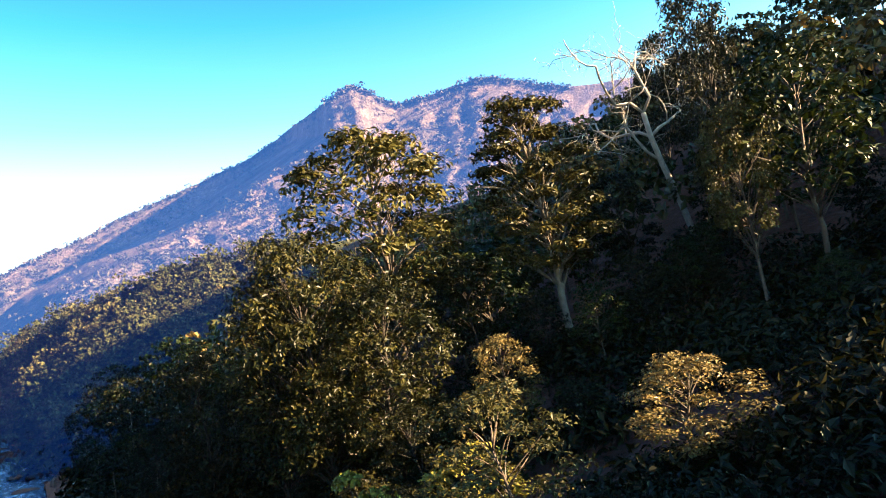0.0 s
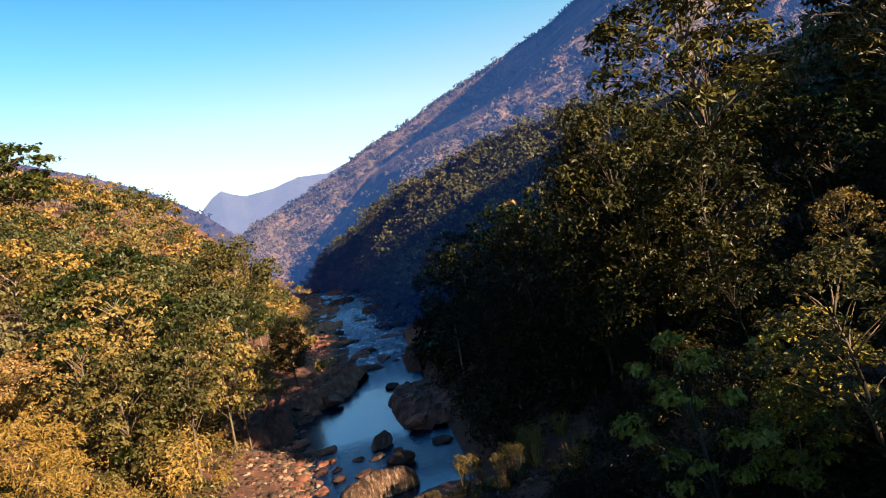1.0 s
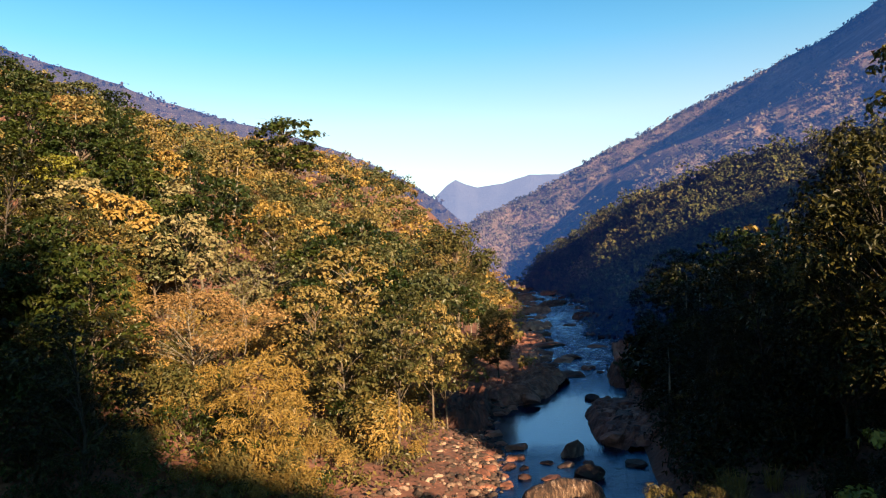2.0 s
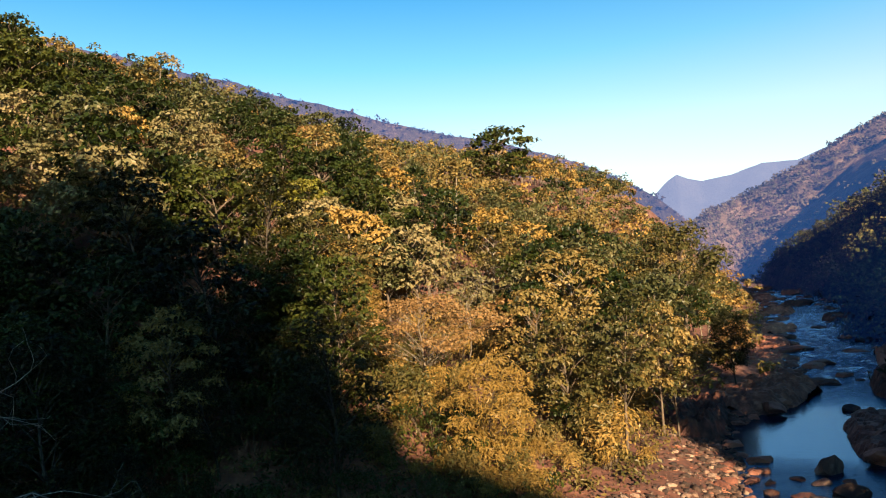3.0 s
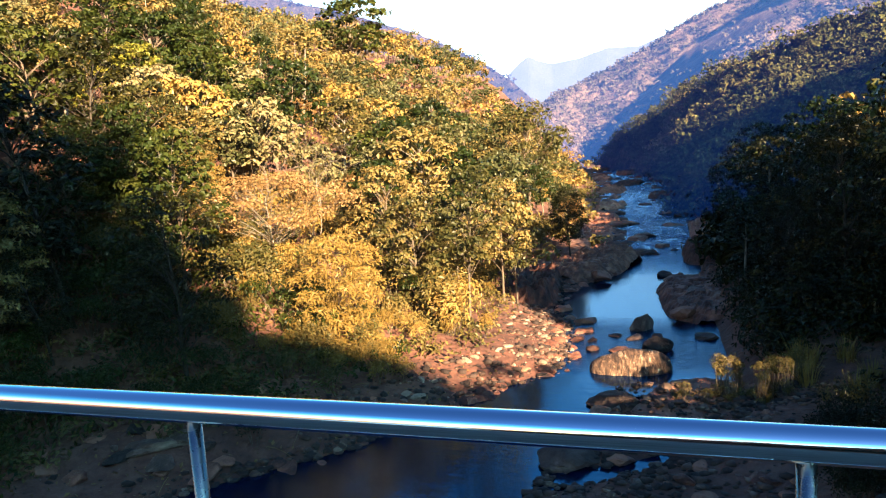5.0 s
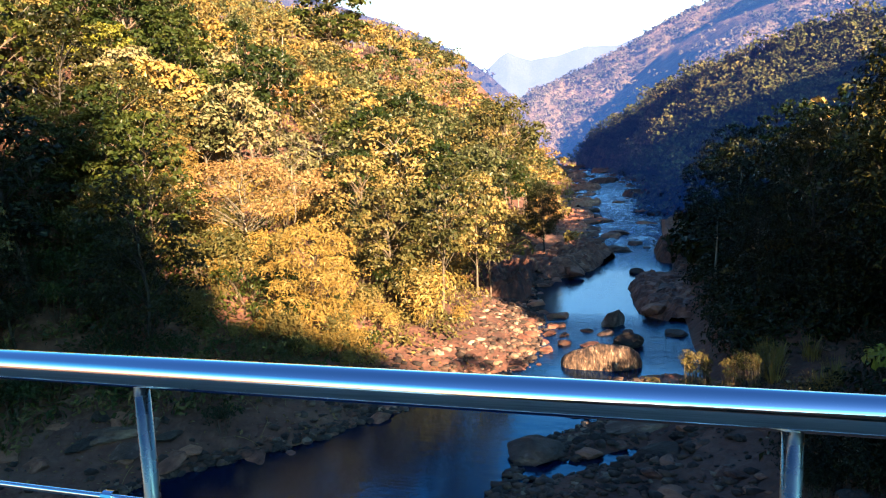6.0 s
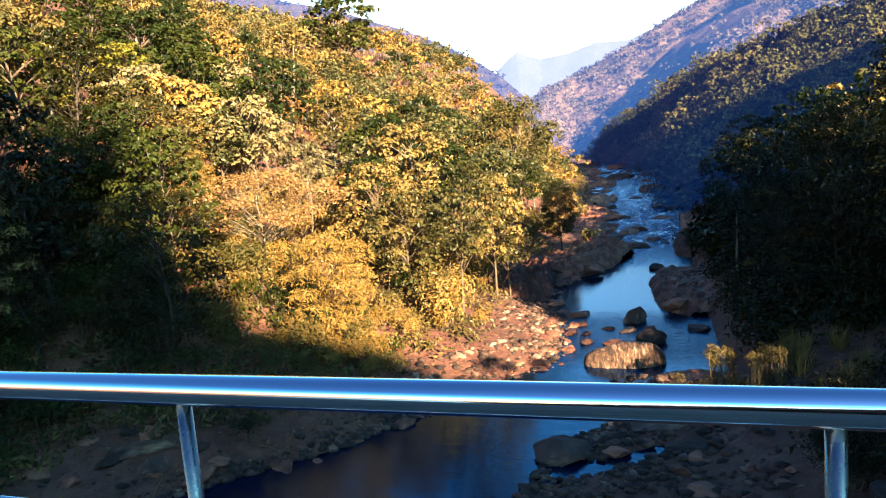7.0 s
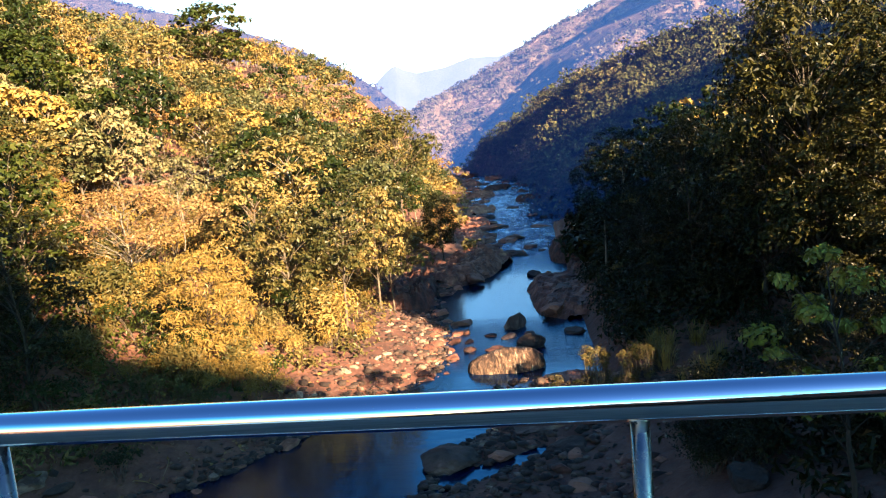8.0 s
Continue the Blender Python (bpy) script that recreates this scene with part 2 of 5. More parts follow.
def water_material():
    """A dark river: body and foam as diffuse, with a blue-tinted mirror of the sky over it that grows towards grazing.
    """
    m, nt, p = nodes_of("river_water")
    nt.nodes.remove(p)
    tc = nt.nodes.new("ShaderNodeTexCoord")
    sep = nt.nodes.new("ShaderNodeSeparateXYZ")
    nt.links.new(tc.outputs["Object"], sep.inputs[0])
    # still pools, a riffle among the boulders, then the rapids
    rapid = ramp(nt, [(p, (v,) * 3) for p, v in ((0.35, 0.05), (0.385, 0.3), (0.45, 0.26), (0.49, 0.05), (0.66, 0.05), (0.86, 1.0))],
                 math_node(nt, "DIVIDE", sep.outputs["Y"], 100.0))
    mp = nt.nodes.new("ShaderNodeMapping")
    mp.inputs["Scale"].default_value = (0.55, 1.5, 1.0)
    nt.links.new(tc.outputs["Object"], mp.inputs["Vector"])

    def stream(scale, detail, rough):
        n = nt.nodes.new("ShaderNodeTexNoise")
        n.inputs["Scale"].default_value, n.inputs["Detail"].default_value, n.inputs["Roughness"].default_value = scale, detail, rough
        nt.links.new(mp.outputs["Vector"], n.inputs["Vector"])
        return n.outputs["Fac"]
    hgt = math_node(nt, "MULTIPLY", stream(1.3, 5, 0.65), rapid)
    # foam flecks, which also stand in for glints on the rapids
    foam = math_node(nt, "MULTIPLY", stream(2.0, 6, 0.72), rapid)
    b = nt.nodes.new("ShaderNodeBump")
    b.inputs["Strength"].default_value, b.inputs["Distance"].default_value = 0.8, 0.5
    nt.links.new(hgt, b.inputs["Height"])
    body, gloss, fres, mix = (nt.nodes.new("ShaderNode" + k) for k in ("BsdfDiffuse", "BsdfGlossy", "Fresnel", "MixShader"))
    nt.links.new(ramp(nt, [(0.56, (0.0006, 0.005, 0.026)), (0.61, (0.50, 0.55, 0.64))], foam), body.inputs["Color"])
    # the blue of the reflected sky is put into the gloss colour
    gloss.inputs["Color"].default_value = (0.37, 0.66, 1.0, 1)
    gloss.inputs["Roughness"].default_value = 0.03
    fres.inputs["IOR"].default_value = 1.55
    for node in (body, gloss, fres):
        nt.links.new(b.outputs["Normal"], node.inputs["Normal"])
    nt.links.new(fres.outputs[0], mix.inputs[0])
    nt.links.new(body.outputs[0], mix.inputs[1])
    nt.links.new(gloss.outputs[0], mix.inputs[2])
    nt.links.new(mix.outputs[0], nt.nodes["Material Output"].inputs["Surface"])
    return m


WATER = water_material()


def steel_material(name, rough):
    m, nt, p = nodes_of(name)
    p.inputs["Base Color"].default_value = (0.78, 0.80, 0.83, 1)
    p.inputs["Metallic"].default_value = 1.0
    n = noise_tex(nt, 30, 3)
    nt.links.new(ramp(nt, [(0.3, (rough * 0.8,) * 3), (0.7, (rough * 1.3,) * 3)], n), p.inputs["Roughness"])
    return m


STEEL = steel_material("polished_steel", 0.07)
BRUSHED = steel_material("brushed_steel", 0.26)
BRUSHED.node_tree.nodes["Principled BSDF"].inputs["Base Color"].default_value = (0.21, 0.205, 0.205, 1)


def concrete_material():
    m, nt, p = nodes_of("concrete")
    nt.links.new(ramp(nt, [(0.3, (0.05, 0.0485, 0.045)), (0.7, (0.095, 0.0925, 0.0875))], noise_tex(nt, 3, 6)), p.inputs["Base Color"])
    p.inputs["Roughness"].default_value = 0.9
    bump(nt, p, noise_tex(nt, 25, 5), 0.4, 0.02)
    return m


CONCRETE = concrete_material()


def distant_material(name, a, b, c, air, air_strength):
    """Backdrop of far slopes: dry woods and bare earth, with the blue of the lit air painted on as emission."""
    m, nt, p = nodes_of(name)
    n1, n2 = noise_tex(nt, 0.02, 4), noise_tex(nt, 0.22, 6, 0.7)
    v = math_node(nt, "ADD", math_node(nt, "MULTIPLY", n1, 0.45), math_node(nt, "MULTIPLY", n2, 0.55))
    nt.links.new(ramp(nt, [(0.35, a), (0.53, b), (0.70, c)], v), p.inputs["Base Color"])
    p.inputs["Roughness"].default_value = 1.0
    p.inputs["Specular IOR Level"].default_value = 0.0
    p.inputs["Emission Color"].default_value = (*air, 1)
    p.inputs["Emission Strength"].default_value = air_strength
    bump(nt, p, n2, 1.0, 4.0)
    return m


# haze over the far slopes, put into their materials as a glow
HAZE_GLOW = (0.05, 0.20, 0.66)
FAR_RIGHT = distant_material("dry_ridge", (0.060, 0.048, 0.034), (0.125, 0.088, 0.062), (0.27, 0.17, 0.125), HAZE_GLOW, 0.072)
FAR_TREES = distant_material("far_foliage", (0.035, 0.036, 0.020), (0.095, 0.077, 0.047), (0.20, 0.14, 0.092), HAZE_GLOW, 0.072)
# the spur's blue shade comes partly from this emission
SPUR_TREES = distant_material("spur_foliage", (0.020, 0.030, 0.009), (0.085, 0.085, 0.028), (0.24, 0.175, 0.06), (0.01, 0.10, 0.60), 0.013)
FAR_LEFT = distant_material("hazy_ridge", (0.025, 0.0225, 0.015), (0.05, 0.04, 0.0275), (0.18, 0.12, 0.095), HAZE_GLOW, 0.1)
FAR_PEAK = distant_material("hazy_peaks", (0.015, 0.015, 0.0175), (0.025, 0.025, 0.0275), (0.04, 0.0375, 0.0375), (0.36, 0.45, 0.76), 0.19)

# ---------------------------------------------------------------- terrain
SHORE_L = ((-400, -160), (-60, -44), (0, -24), (10, -20.5), (19, -18.4), (24, -13.5), (32, -9.3), (36, -6.4), (42, -6.6), (47, -7.4), (52, -9.2), (58, -9.6), (64, -7.6), (79, -3.6), (90, -8), (122, -12), (210, -20), (380, -40), (460, -47), (520, -64), (900, -240), (1300, -560))
SHORE_R = ((-400, -120), (-60, -16), (0, 1), (14, -4), (20, -5.4), (25, -4.6), (28, -2.4), (30, 0.4), (33, 2.6), (37, 3), (60, 2.5), (78, 3), (94, 4.5), (124, 4), (155, 3.6), (264, -3.2), (380, -18), (430, -28), (460, -38), (520, -54), (900, -220), (1300, -520))
# unseen hill behind the bridge, its crest shaped by the shadows it must cast
HILL = ((-20, 20), (20, 42), (50, 70), (68, 84), (80, 89), (89, 87), (95, 83), (99, 76), (102, 71), (106, 70.5), (112, 69.6), (118, 68.3), (123, 65.8), (128, 61), (134, 58), (142, 55), (152, 55), (170, 72), (200, 92), (234, 128), (264, 140), (300, 160), (360, 182), (410, 196), (480, 212), (600, 225))


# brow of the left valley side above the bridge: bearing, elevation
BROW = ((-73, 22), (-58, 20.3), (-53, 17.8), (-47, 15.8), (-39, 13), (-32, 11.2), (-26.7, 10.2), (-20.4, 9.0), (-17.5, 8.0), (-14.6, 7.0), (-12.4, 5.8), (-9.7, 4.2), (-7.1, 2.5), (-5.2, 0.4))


def shore(table, y):
    return np.interp(y, [p[0] for p in table], [p[1] for p in table])


def height(x, y):
    """Ground level: river bed, stony shores, both valley sides, and an unseen shade-casting hill behind the bridge."""
    x, y = np.asarray(x, float), np.asarray(y, float)
    dl, dr = shore(SHORE_L, y) - x, x - shore(SHORE_R, y)
    left = np.interp(dl, [0, 1.5, 9, 20, 120, 150, 500, 3000], [0, 0.5, 1.9, 6.5, 58, 63, 66, 66])
    left = left * np.interp(y, [-200, -30, -4, 6, 90, 230, 600], [0.25, 0.3, 0.6, 1, 1, 2.2, 2.2])
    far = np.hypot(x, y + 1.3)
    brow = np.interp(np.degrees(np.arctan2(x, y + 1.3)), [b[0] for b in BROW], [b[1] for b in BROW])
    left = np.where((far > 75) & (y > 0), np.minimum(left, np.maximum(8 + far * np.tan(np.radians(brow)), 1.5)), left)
    bar = 7.5 * np.exp(-(((y - 20) / 9) ** 2))
    right = np.interp(dr - bar, [0, 2, 8, 30, 100, 130, 500, 3000], [0, 1.4, 3.2, 10, 44, 50, 55, 55]) + np.clip(dr, 0, 4) * 0.06
    right = right * np.interp(y, [-120, -60, 0], [0.7, 0.75, 1])
    right = right - 0.5 * (bar / 7.5) ** 2 - np.minimum(2.4 * np.exp(-((x - 9.5) ** 2 + (y - 26) ** 2) / 40), np.maximum(right - 0.5, 0))
    right = right * (1 - np.interp(y, [205, 250], [0, 0.92]) * np.clip((7 - np.degrees(np.arctan2(x, y))) / 6, 0, 1))
    bed = -0.9 * np.clip(np.minimum(-dl, -dr) / 2, 0, 1)
    z = np.where(dl > 0, left, np.where(dr > 0, right, bed))
    hill = shore(HILL, x) * np.exp(-(((y + 104) / np.where(y > -104, 22, 50)) ** 2)) * np.clip(dr / 30, 0, 1)
    z = np.where(dr > 0, np.maximum(z, hill), z)
    # a shallow channel that leaves puddles on the gravel flat
    along = np.clip(((x + 3.6) * 4.4 + (y - 23.0) * 2.8) / 27.2, 0, 1)
    z = z - 0.62 * np.exp(-((x + 3.6 - 4.4 * along) ** 2 + (y - 23.0 - 2.8 * along) ** 2) / 0.42) * (0.6 + 0.9 * fbm(x * 0.9, y * 0.9, 8, 2))
    out = np.maximum(dl, dr)
    rough = np.clip(out / 3, 0, 1)
    return z + rough * (0.5 * fbm(x / 3.0, y / 3.0, 1) + np.clip(out / 40, 0, 1) * np.interp(y, [-40, -10, 60, 140], [3, 9, 8, 4]) * fbm(x / 45, y / 45, 9, 3))


def spread(fine_lo, fine_hi, step, lo, hi, grow=1.09):
    """Coordinates that are evenly close in the middle and further and further apart outside."""
    mid = list(np.arange(fine_lo, fine_hi, step))
    up, d = [mid[-1]], step
    while up[-1] < hi:
        d *= grow
        up.append(up[-1] + d)
    down, d = [mid[0]], step
    while down[-1] > lo:
        d *= grow
        down.append(down[-1] - d)
    return np.array(down[:0:-1] + mid + up[1:])


def grid_faces(rows, cols):
    i, j = np.meshgrid(np.arange(rows - 1), np.arange(cols - 1), indexing="ij")
    a = (i * cols + j).ravel()
    return np.stack([a, a + 1, a + cols + 1, a + cols], 1)


def build_ground():
    us, ys = spread(-17, 14, 0.55, -3000, 3000, 1.07), spread(8, 130, 0.9, -2500, 3500, 1.07)
    gu, gy = np.meshgrid(us, ys)
    gx = gu + (shore(SHORE_L, gy) + shore(SHORE_R, gy)) / 2
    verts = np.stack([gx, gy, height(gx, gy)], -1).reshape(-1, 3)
    ob = obj("ground", mesh_of("ground", verts, grid_faces(len(ys), len(us)), True), GROUND)
    tagged(ob, "brown earth and leaf litter of a wooded river valley", "ground", kind="structure")


def build_water():
    ys = np.concatenate([np.linspace(-350, -20, 40), np.linspace(-18, 66, 64), np.arange(66.4, 200, 0.42), np.arange(200, 420, 1.3), np.linspace(421, 1250, 60)])
    us = np.linspace(0, 1, 52)
    l, r = shore(SHORE_L, ys) - 1.5, shore(SHORE_R, ys) + np.interp(ys, [10, 14, 27, 30], [1.5, 9, 9, 1.5])
    x, y = l[:, None] + (r - l)[:, None] * us, np.repeat(ys[:, None], 52, 1)
    rapid = np.interp(y, [66, 84, 200, 420, 425], [0, 1, 1.2, 2.0, 0])
    z = rapid * (0.55 * np.abs(fbm(x * 0.75, y * 0.55, 61, 4)) + 0.35 * fbm(x * 0.25, y * 0.3, 62, 2))
    verts = np.stack([x, y, z - 0.06 * rapid], -1).reshape(-1, 3)
    ob = obj("water", mesh_of("water", verts, grid_faces(len(ys), 52), True), WATER)
    tagged(ob, "shallow blue river with still pools and rapids between rocks", "water", kind="structure")


def build_ridge(name, label, mat, crest, near, far, seed, relief, trees=0, tree_mat=None, tree_size=4.0, rib=0.0, step=0.2, rough=0.4):
    """A far slope; crest is its skyline over the bridge as (bearing, elevation) in degrees. rib: depth of the step
    shaped to give the slope its shade band.
    """
    az = np.arange(crest[0][0], crest[-1][0] + step, step)
    el = np.interp(az, [c[0] for c in crest], [c[1] for c in crest]) + rough * fbm(az / 2.2, az * 0 + seed, seed, 3)
    s = np.concatenate([np.linspace(0, 1, 120), [1.0, 0.96, 0.85]])
    back = np.concatenate([np.zeros(120), [12, 60, 200]])
    ang = -2.8 + (el[:, None] + 2.8) * np.clip(s, 0, 1)[None]
    rad = near + (far - near) * np.clip(s, 0, 1)[None] + back[None] + 0 * az[:, None]
    fade = np.clip(np.minimum(s * 5 + 0.6, (1 - s) * 7), 0, 1)[None]
    rad = rad + relief * fbm(az[:, None] / 4.5 - ang * 0.25, ang / 5.0 + 0 * az[:, None], seed + 3, 5) * fade * 2
    shaded = np.zeros(rad.shape, bool)
    if rib:
        # a stepped-back face stands in for the blue shadow band on this slope
        line = np.interp(ang, [0, 1.8, 4.5, 7, 9, 10.3, 12, 14, 17], [-5.0, -3.4, 0.1, 3.0, 6.6, 10.5, 14.5, 18, 24])
        edge = np.clip((line + 1.7 - az[:, None]) / 3.4, 0, 1)
        shaded = (edge > 0.02) & (edge < 0.98)
        rad = rad + rib * edge * np.clip((az[:, None] + 12) / 6, 0, 1) * np.clip(s[None] * 4, 0, 1)
    if trees:
        cell = 1.2
        crowns = np.abs(vnoise(az[:, None] * 1.1 / cell + 0 * ang, ang * 1.1 / cell + 0 * az[:, None], seed + 21)) + 0.5 * np.abs(vnoise(az[:, None] * 2.3 / cell + 0 * ang, ang * 2.3 / cell, seed + 22))
        rad = rad - near / 40 * crowns * np.clip((1 - s[None]) * 12, 0.25, 1)
    a = np.radians(az)[:, None]
    grid = np.stack([np.sin(a) * rad, np.cos(a) * rad, 12 + rad * np.tan(np.radians(ang))], -1)
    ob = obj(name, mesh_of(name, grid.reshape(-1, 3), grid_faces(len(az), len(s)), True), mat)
    tagged(ob, label, "mountain", kind="structure")
    if trees:
        nr, g = np.random.default_rng(seed), Geo()
        for k in range(trees):
            i = nr.integers(*np.searchsorted(az, (-60, 46)))
            j = 118 if k % 9 == 0 else int(119 * nr.random() ** 1.3)
            # most trees left off the band so that it stays dark
            if shaded[i, j] and k % 5:
                continue
            r = tree_size * (0.5 + 0.8 * nr.random())
            c = grid[i, j] + nr.normal(size=3) * tree_size * 0.4 + np.array([0, 0, -r * 0.25 if j > 112 else r * 0.3])
            g.add(*lobe_leaves(nr, c, r, 14, r * 0.6, 0.8, 0.8))
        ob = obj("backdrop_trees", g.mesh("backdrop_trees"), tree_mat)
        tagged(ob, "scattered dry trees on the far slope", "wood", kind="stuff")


SPUR = ((-5.2, 470, 480, -0.7), (-4.8, 460, 472, 0.0), (-3.9, 430, 460, 1.0), (-2.8, 380, 440, 1.6), (-1.2, 300, 410, 2.3), (-0.7, 272, 395, 2.7), (1.4, 158, 320, 3.8),
        (3.4, 112, 290, 4.6), (5.1, 104, 270, 5.0), (7.3, 100, 260, 5.8), (10.6, 96, 250, 6.9), (15, 96, 240, 7.6), (24, 96, 230, 8.4), (50, 96, 230, 8.4))


def build_spur():
    """The shaded wooded spur that comes down to the river beyond the bridge's own bank; SPUR holds bearing, foot, crest distance and crest elevation."""
    az, s = np.arange(-5.2, 50, 0.25), np.linspace(0, 1, 90)
    foot, far, el = (np.interp(az, [p[0] for p in SPUR], [p[k] for p in SPUR])[:, None] for k in (1, 2, 3))
    rad = foot + (far - foot) * s[None]
    low = np.degrees(np.arctan(-11.8 / foot))
    ang = low + (el + 0.5 * fbm(az[:, None] / 1.6, az[:, None] * 0 + 5, 31, 3) - low) * s[None] ** 0.85
    rad = rad + 14 * fbm(az[:, None] / 2.5, s[None] * 4, 35, 4) * np.clip(s * 4, 0, 1)[None]
    rad, ang = np.hstack([rad, rad[:, -1:] + 60]), np.hstack([ang, ang[:, -1:] - 2.5])
    a = np.radians(az)[:, None]
    grid = np.stack([np.sin(a) * rad, np.cos(a) * rad, 12 + rad * np.tan(np.radians(ang))], -1)
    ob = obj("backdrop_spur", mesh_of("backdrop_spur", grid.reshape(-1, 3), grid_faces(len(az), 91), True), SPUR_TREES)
    tagged(ob, "steep wooded spur above the river with blue haze painted on", "hillside", kind="structure")
    nr, g = np.random.default_rng(37), Geo()
    for k in range(3000):
        i = nr.integers(0, np.searchsorted(az, 22))
        j = 89 if k % 14 == 0 else (0 if k % 9 == 0 else int(89 * nr.random() ** 0.8))
        dist = rad[i, j]
        r = 2.6 * (0.6 + 0.8 * nr.random()) * (1.0 if az[i] > -2.5 else 0.7)
        c = grid[i, j] + np.append(nr.normal(size=2) * 2.0, r * (0.5 + 0.6 * nr.random()))
        if j == 0:
            c[2] -= r * 0.7
        for m in range(4):
            g.add(*lobe_leaves(nr, c + nr.normal(size=3) * r * 0.5, r * 0.62, 14, r * 0.33, 0.8, 0.7))
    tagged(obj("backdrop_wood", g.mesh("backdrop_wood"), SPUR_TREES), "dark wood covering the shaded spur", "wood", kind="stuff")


# ---------------------------------------------------------------- vegetation
def unit(v):
    return v / (np.linalg.norm(v, axis=-1, keepdims=True) + 1e-9)


def leaf_blades(rng, centre, normal, size, slim=0.5):
    """Folded leaf blades, two triangles each."""
    n = len(centre)
    side = unit(np.cross(normal, rng.normal(size=(n, 3))))
    along = unit(np.cross(side, normal))
    along = unit(along + np.array([0, 0, -0.35]))
    s = np.asarray(size)[:, None]
    base, tip = centre - along * s * 0.5, centre + along * s * 0.5
    lift = normal * s * 0.14
    left = centre + side * s * slim * 0.5 + lift
    right = centre - side * s * slim * 0.5 + lift
    verts = np.stack([base, left, tip, right], 1).reshape(-1, 3)
    i = np.arange(n)[:, None] * 4
    faces = np.concatenate([i + [0, 1, 2], i + [0, 2, 3]], 0)
    return verts, faces


def lobe_leaves(rng, centre, radius, count, size, slim, flat=0.7, up=0.55):
    """Leaves in the shell of one clump of the crown."""
    d = unit(rng.normal(size=(count, 3)))
    d[:, 2] = np.where(d[:, 2] < -0.45, -d[:, 2], d[:, 2])
    wob = 1 + 0.35 * np.sin(d[:, 0] * 5 + centre[0] * 3) * np.cos(d[:, 1] * 4 + centre[1])
    r = radius * wob * (0.45 + 0.6 * rng.random(count) ** 0.6)
    p = centre + d * r[:, None] * np.array([1, 1, flat])
    nrm = unit(d * 1.15 + np.array([0, 0, up * 0.7]) + 0.6 * rng.normal(size=(count, 3)))
    return leaf_blades(rng, p, nrm, size * (0.6 + 0.8 * rng.random(count)), slim)


def limb_path(rng, a, b, bend, n=6):
    t = np.linspace(0, 1, n)[:, None]
    mid = (a + b) / 2 + rng.normal(size=3) * bend * np.linalg.norm(b - a) + np.array([0, 0, 0.12]) * np.linalg.norm(b - a)
    return (1 - t) ** 2 * a + 2 * t * (1 - t) * mid + t * t * b


def tree_geometry(seed, tall, crown_r, crown_h, lobes, leaves, leaf, slim=0.5, lobe_size=0.42, lean=0.05, twigs=2, sides=7, stem=0.017, bare=0.0, k=9, limbs=True, flat=0.46):
    rng = np.random.default_rng(seed)
    wood, green = Geo(), Geo()
    t = np.linspace(0, 1, k)
    stem_top = tall - crown_h * 0.35
    sway = np.cumsum(rng.normal(size=(k, 2)) * 0.012 * tall, 0) * t[:, None] + rng.normal(size=2) * lean * tall * t[:, None]
    stem_path = np.column_stack([sway, -0.6 + (stem_top + 0.6) * t])
    wood.tube(stem_path, stem * tall * (1.15 - 0.85 * t), sides)
    low = tall - crown_h
    for i in range(lobes):
        ang = 2.4 * i + rng.random() * 0.9
        q = (i + 0.5) / lobes
        rr = crown_r * (0.15 + 0.85 * math.sin(math.pi * (0.12 + 0.82 * q))) * (0.55 + 0.45 * rng.random())
        z = low + crown_h * (0.12 + 0.8 * q)
        at = np.interp(z, stem_path[:, 2], stem_path[:, 0]), np.interp(z, stem_path[:, 2], stem_path[:, 1])
        c = np.array([at[0] + math.cos(ang) * rr * 0.75, at[1] + math.sin(ang) * rr * 0.75, z])
        zs = max(low * 0.75, z - (0.2 + 0.4 * rng.random()) * rr - 0.06 * tall)
        zs = min(zs, stem_top * 0.98)
        start = np.array([np.interp(zs, stem_path[:, 2], stem_path[:, 0]), np.interp(zs, stem_path[:, 2], stem_path[:, 1]), zs])
        path = limb_path(rng, start, c, 0.10, 5 if k > 5 else 4)
        r0 = stem * tall * 0.34
        if limbs:
            wood.tube(path, np.linspace(r0, r0 * 0.22, len(path)), max(3, sides - 2))
        for j in range(twigs):
            e = c + rng.normal(size=3) * crown_r * lobe_size * np.array([0.8, 0.8, 0.6])
            wood.tube(limb_path(rng, path[len(path) // 2], e, 0.15, 4), np.linspace(r0 * 0.35, r0 * 0.08, 4), 4)
        if leaves:
            lr = crown_r * lobe_size * (0.75 + 0.5 * rng.random())
            n = int(leaves / lobes * (0.7 + 0.6 * rng.random()) * (1 - bare))
            green.add(*lobe_leaves(rng, c, lr, n, leaf, slim, flat, 1.0))
    return wood, green


def make_tree(name, label, mat, bark, seed, **spec):
    wood, green = tree_geometry(seed, **spec)
    ob = new(name)
    tagged(ob, label, "tree")
    obj("trunk", wood.mesh("trunk", True), bark, ob)
    if green.n:
        obj("crown", green.mesh("crown"), mat, ob)
    return ob


def bush_geometry(seed, r, tall, leaves, leaf, slim=0.45, stems=7, low=0.5, clump=0.4):
    rng = np.random.default_rng(seed)
    wood, green = Geo(), Geo()
    for i in range(stems):
        a = rng.random() * 6.28
        e = np.array([math.cos(a) * r * 0.7 * rng.random(), math.sin(a) * r * 0.7 * rng.random(), tall * (low + (0.9 - low) * rng.random())])
        wood.tube(limb_path(rng, np.array([0.1 * math.cos(a), 0.1 * math.sin(a), -0.3]), e, 0.1, 5), np.linspace(0.035, 0.01, 5), 3)
        green.add(*lobe_leaves(rng, e, r * (clump + 0.25 * rng.random()), leaves // stems, leaf, slim, 0.8))
    return wood, green


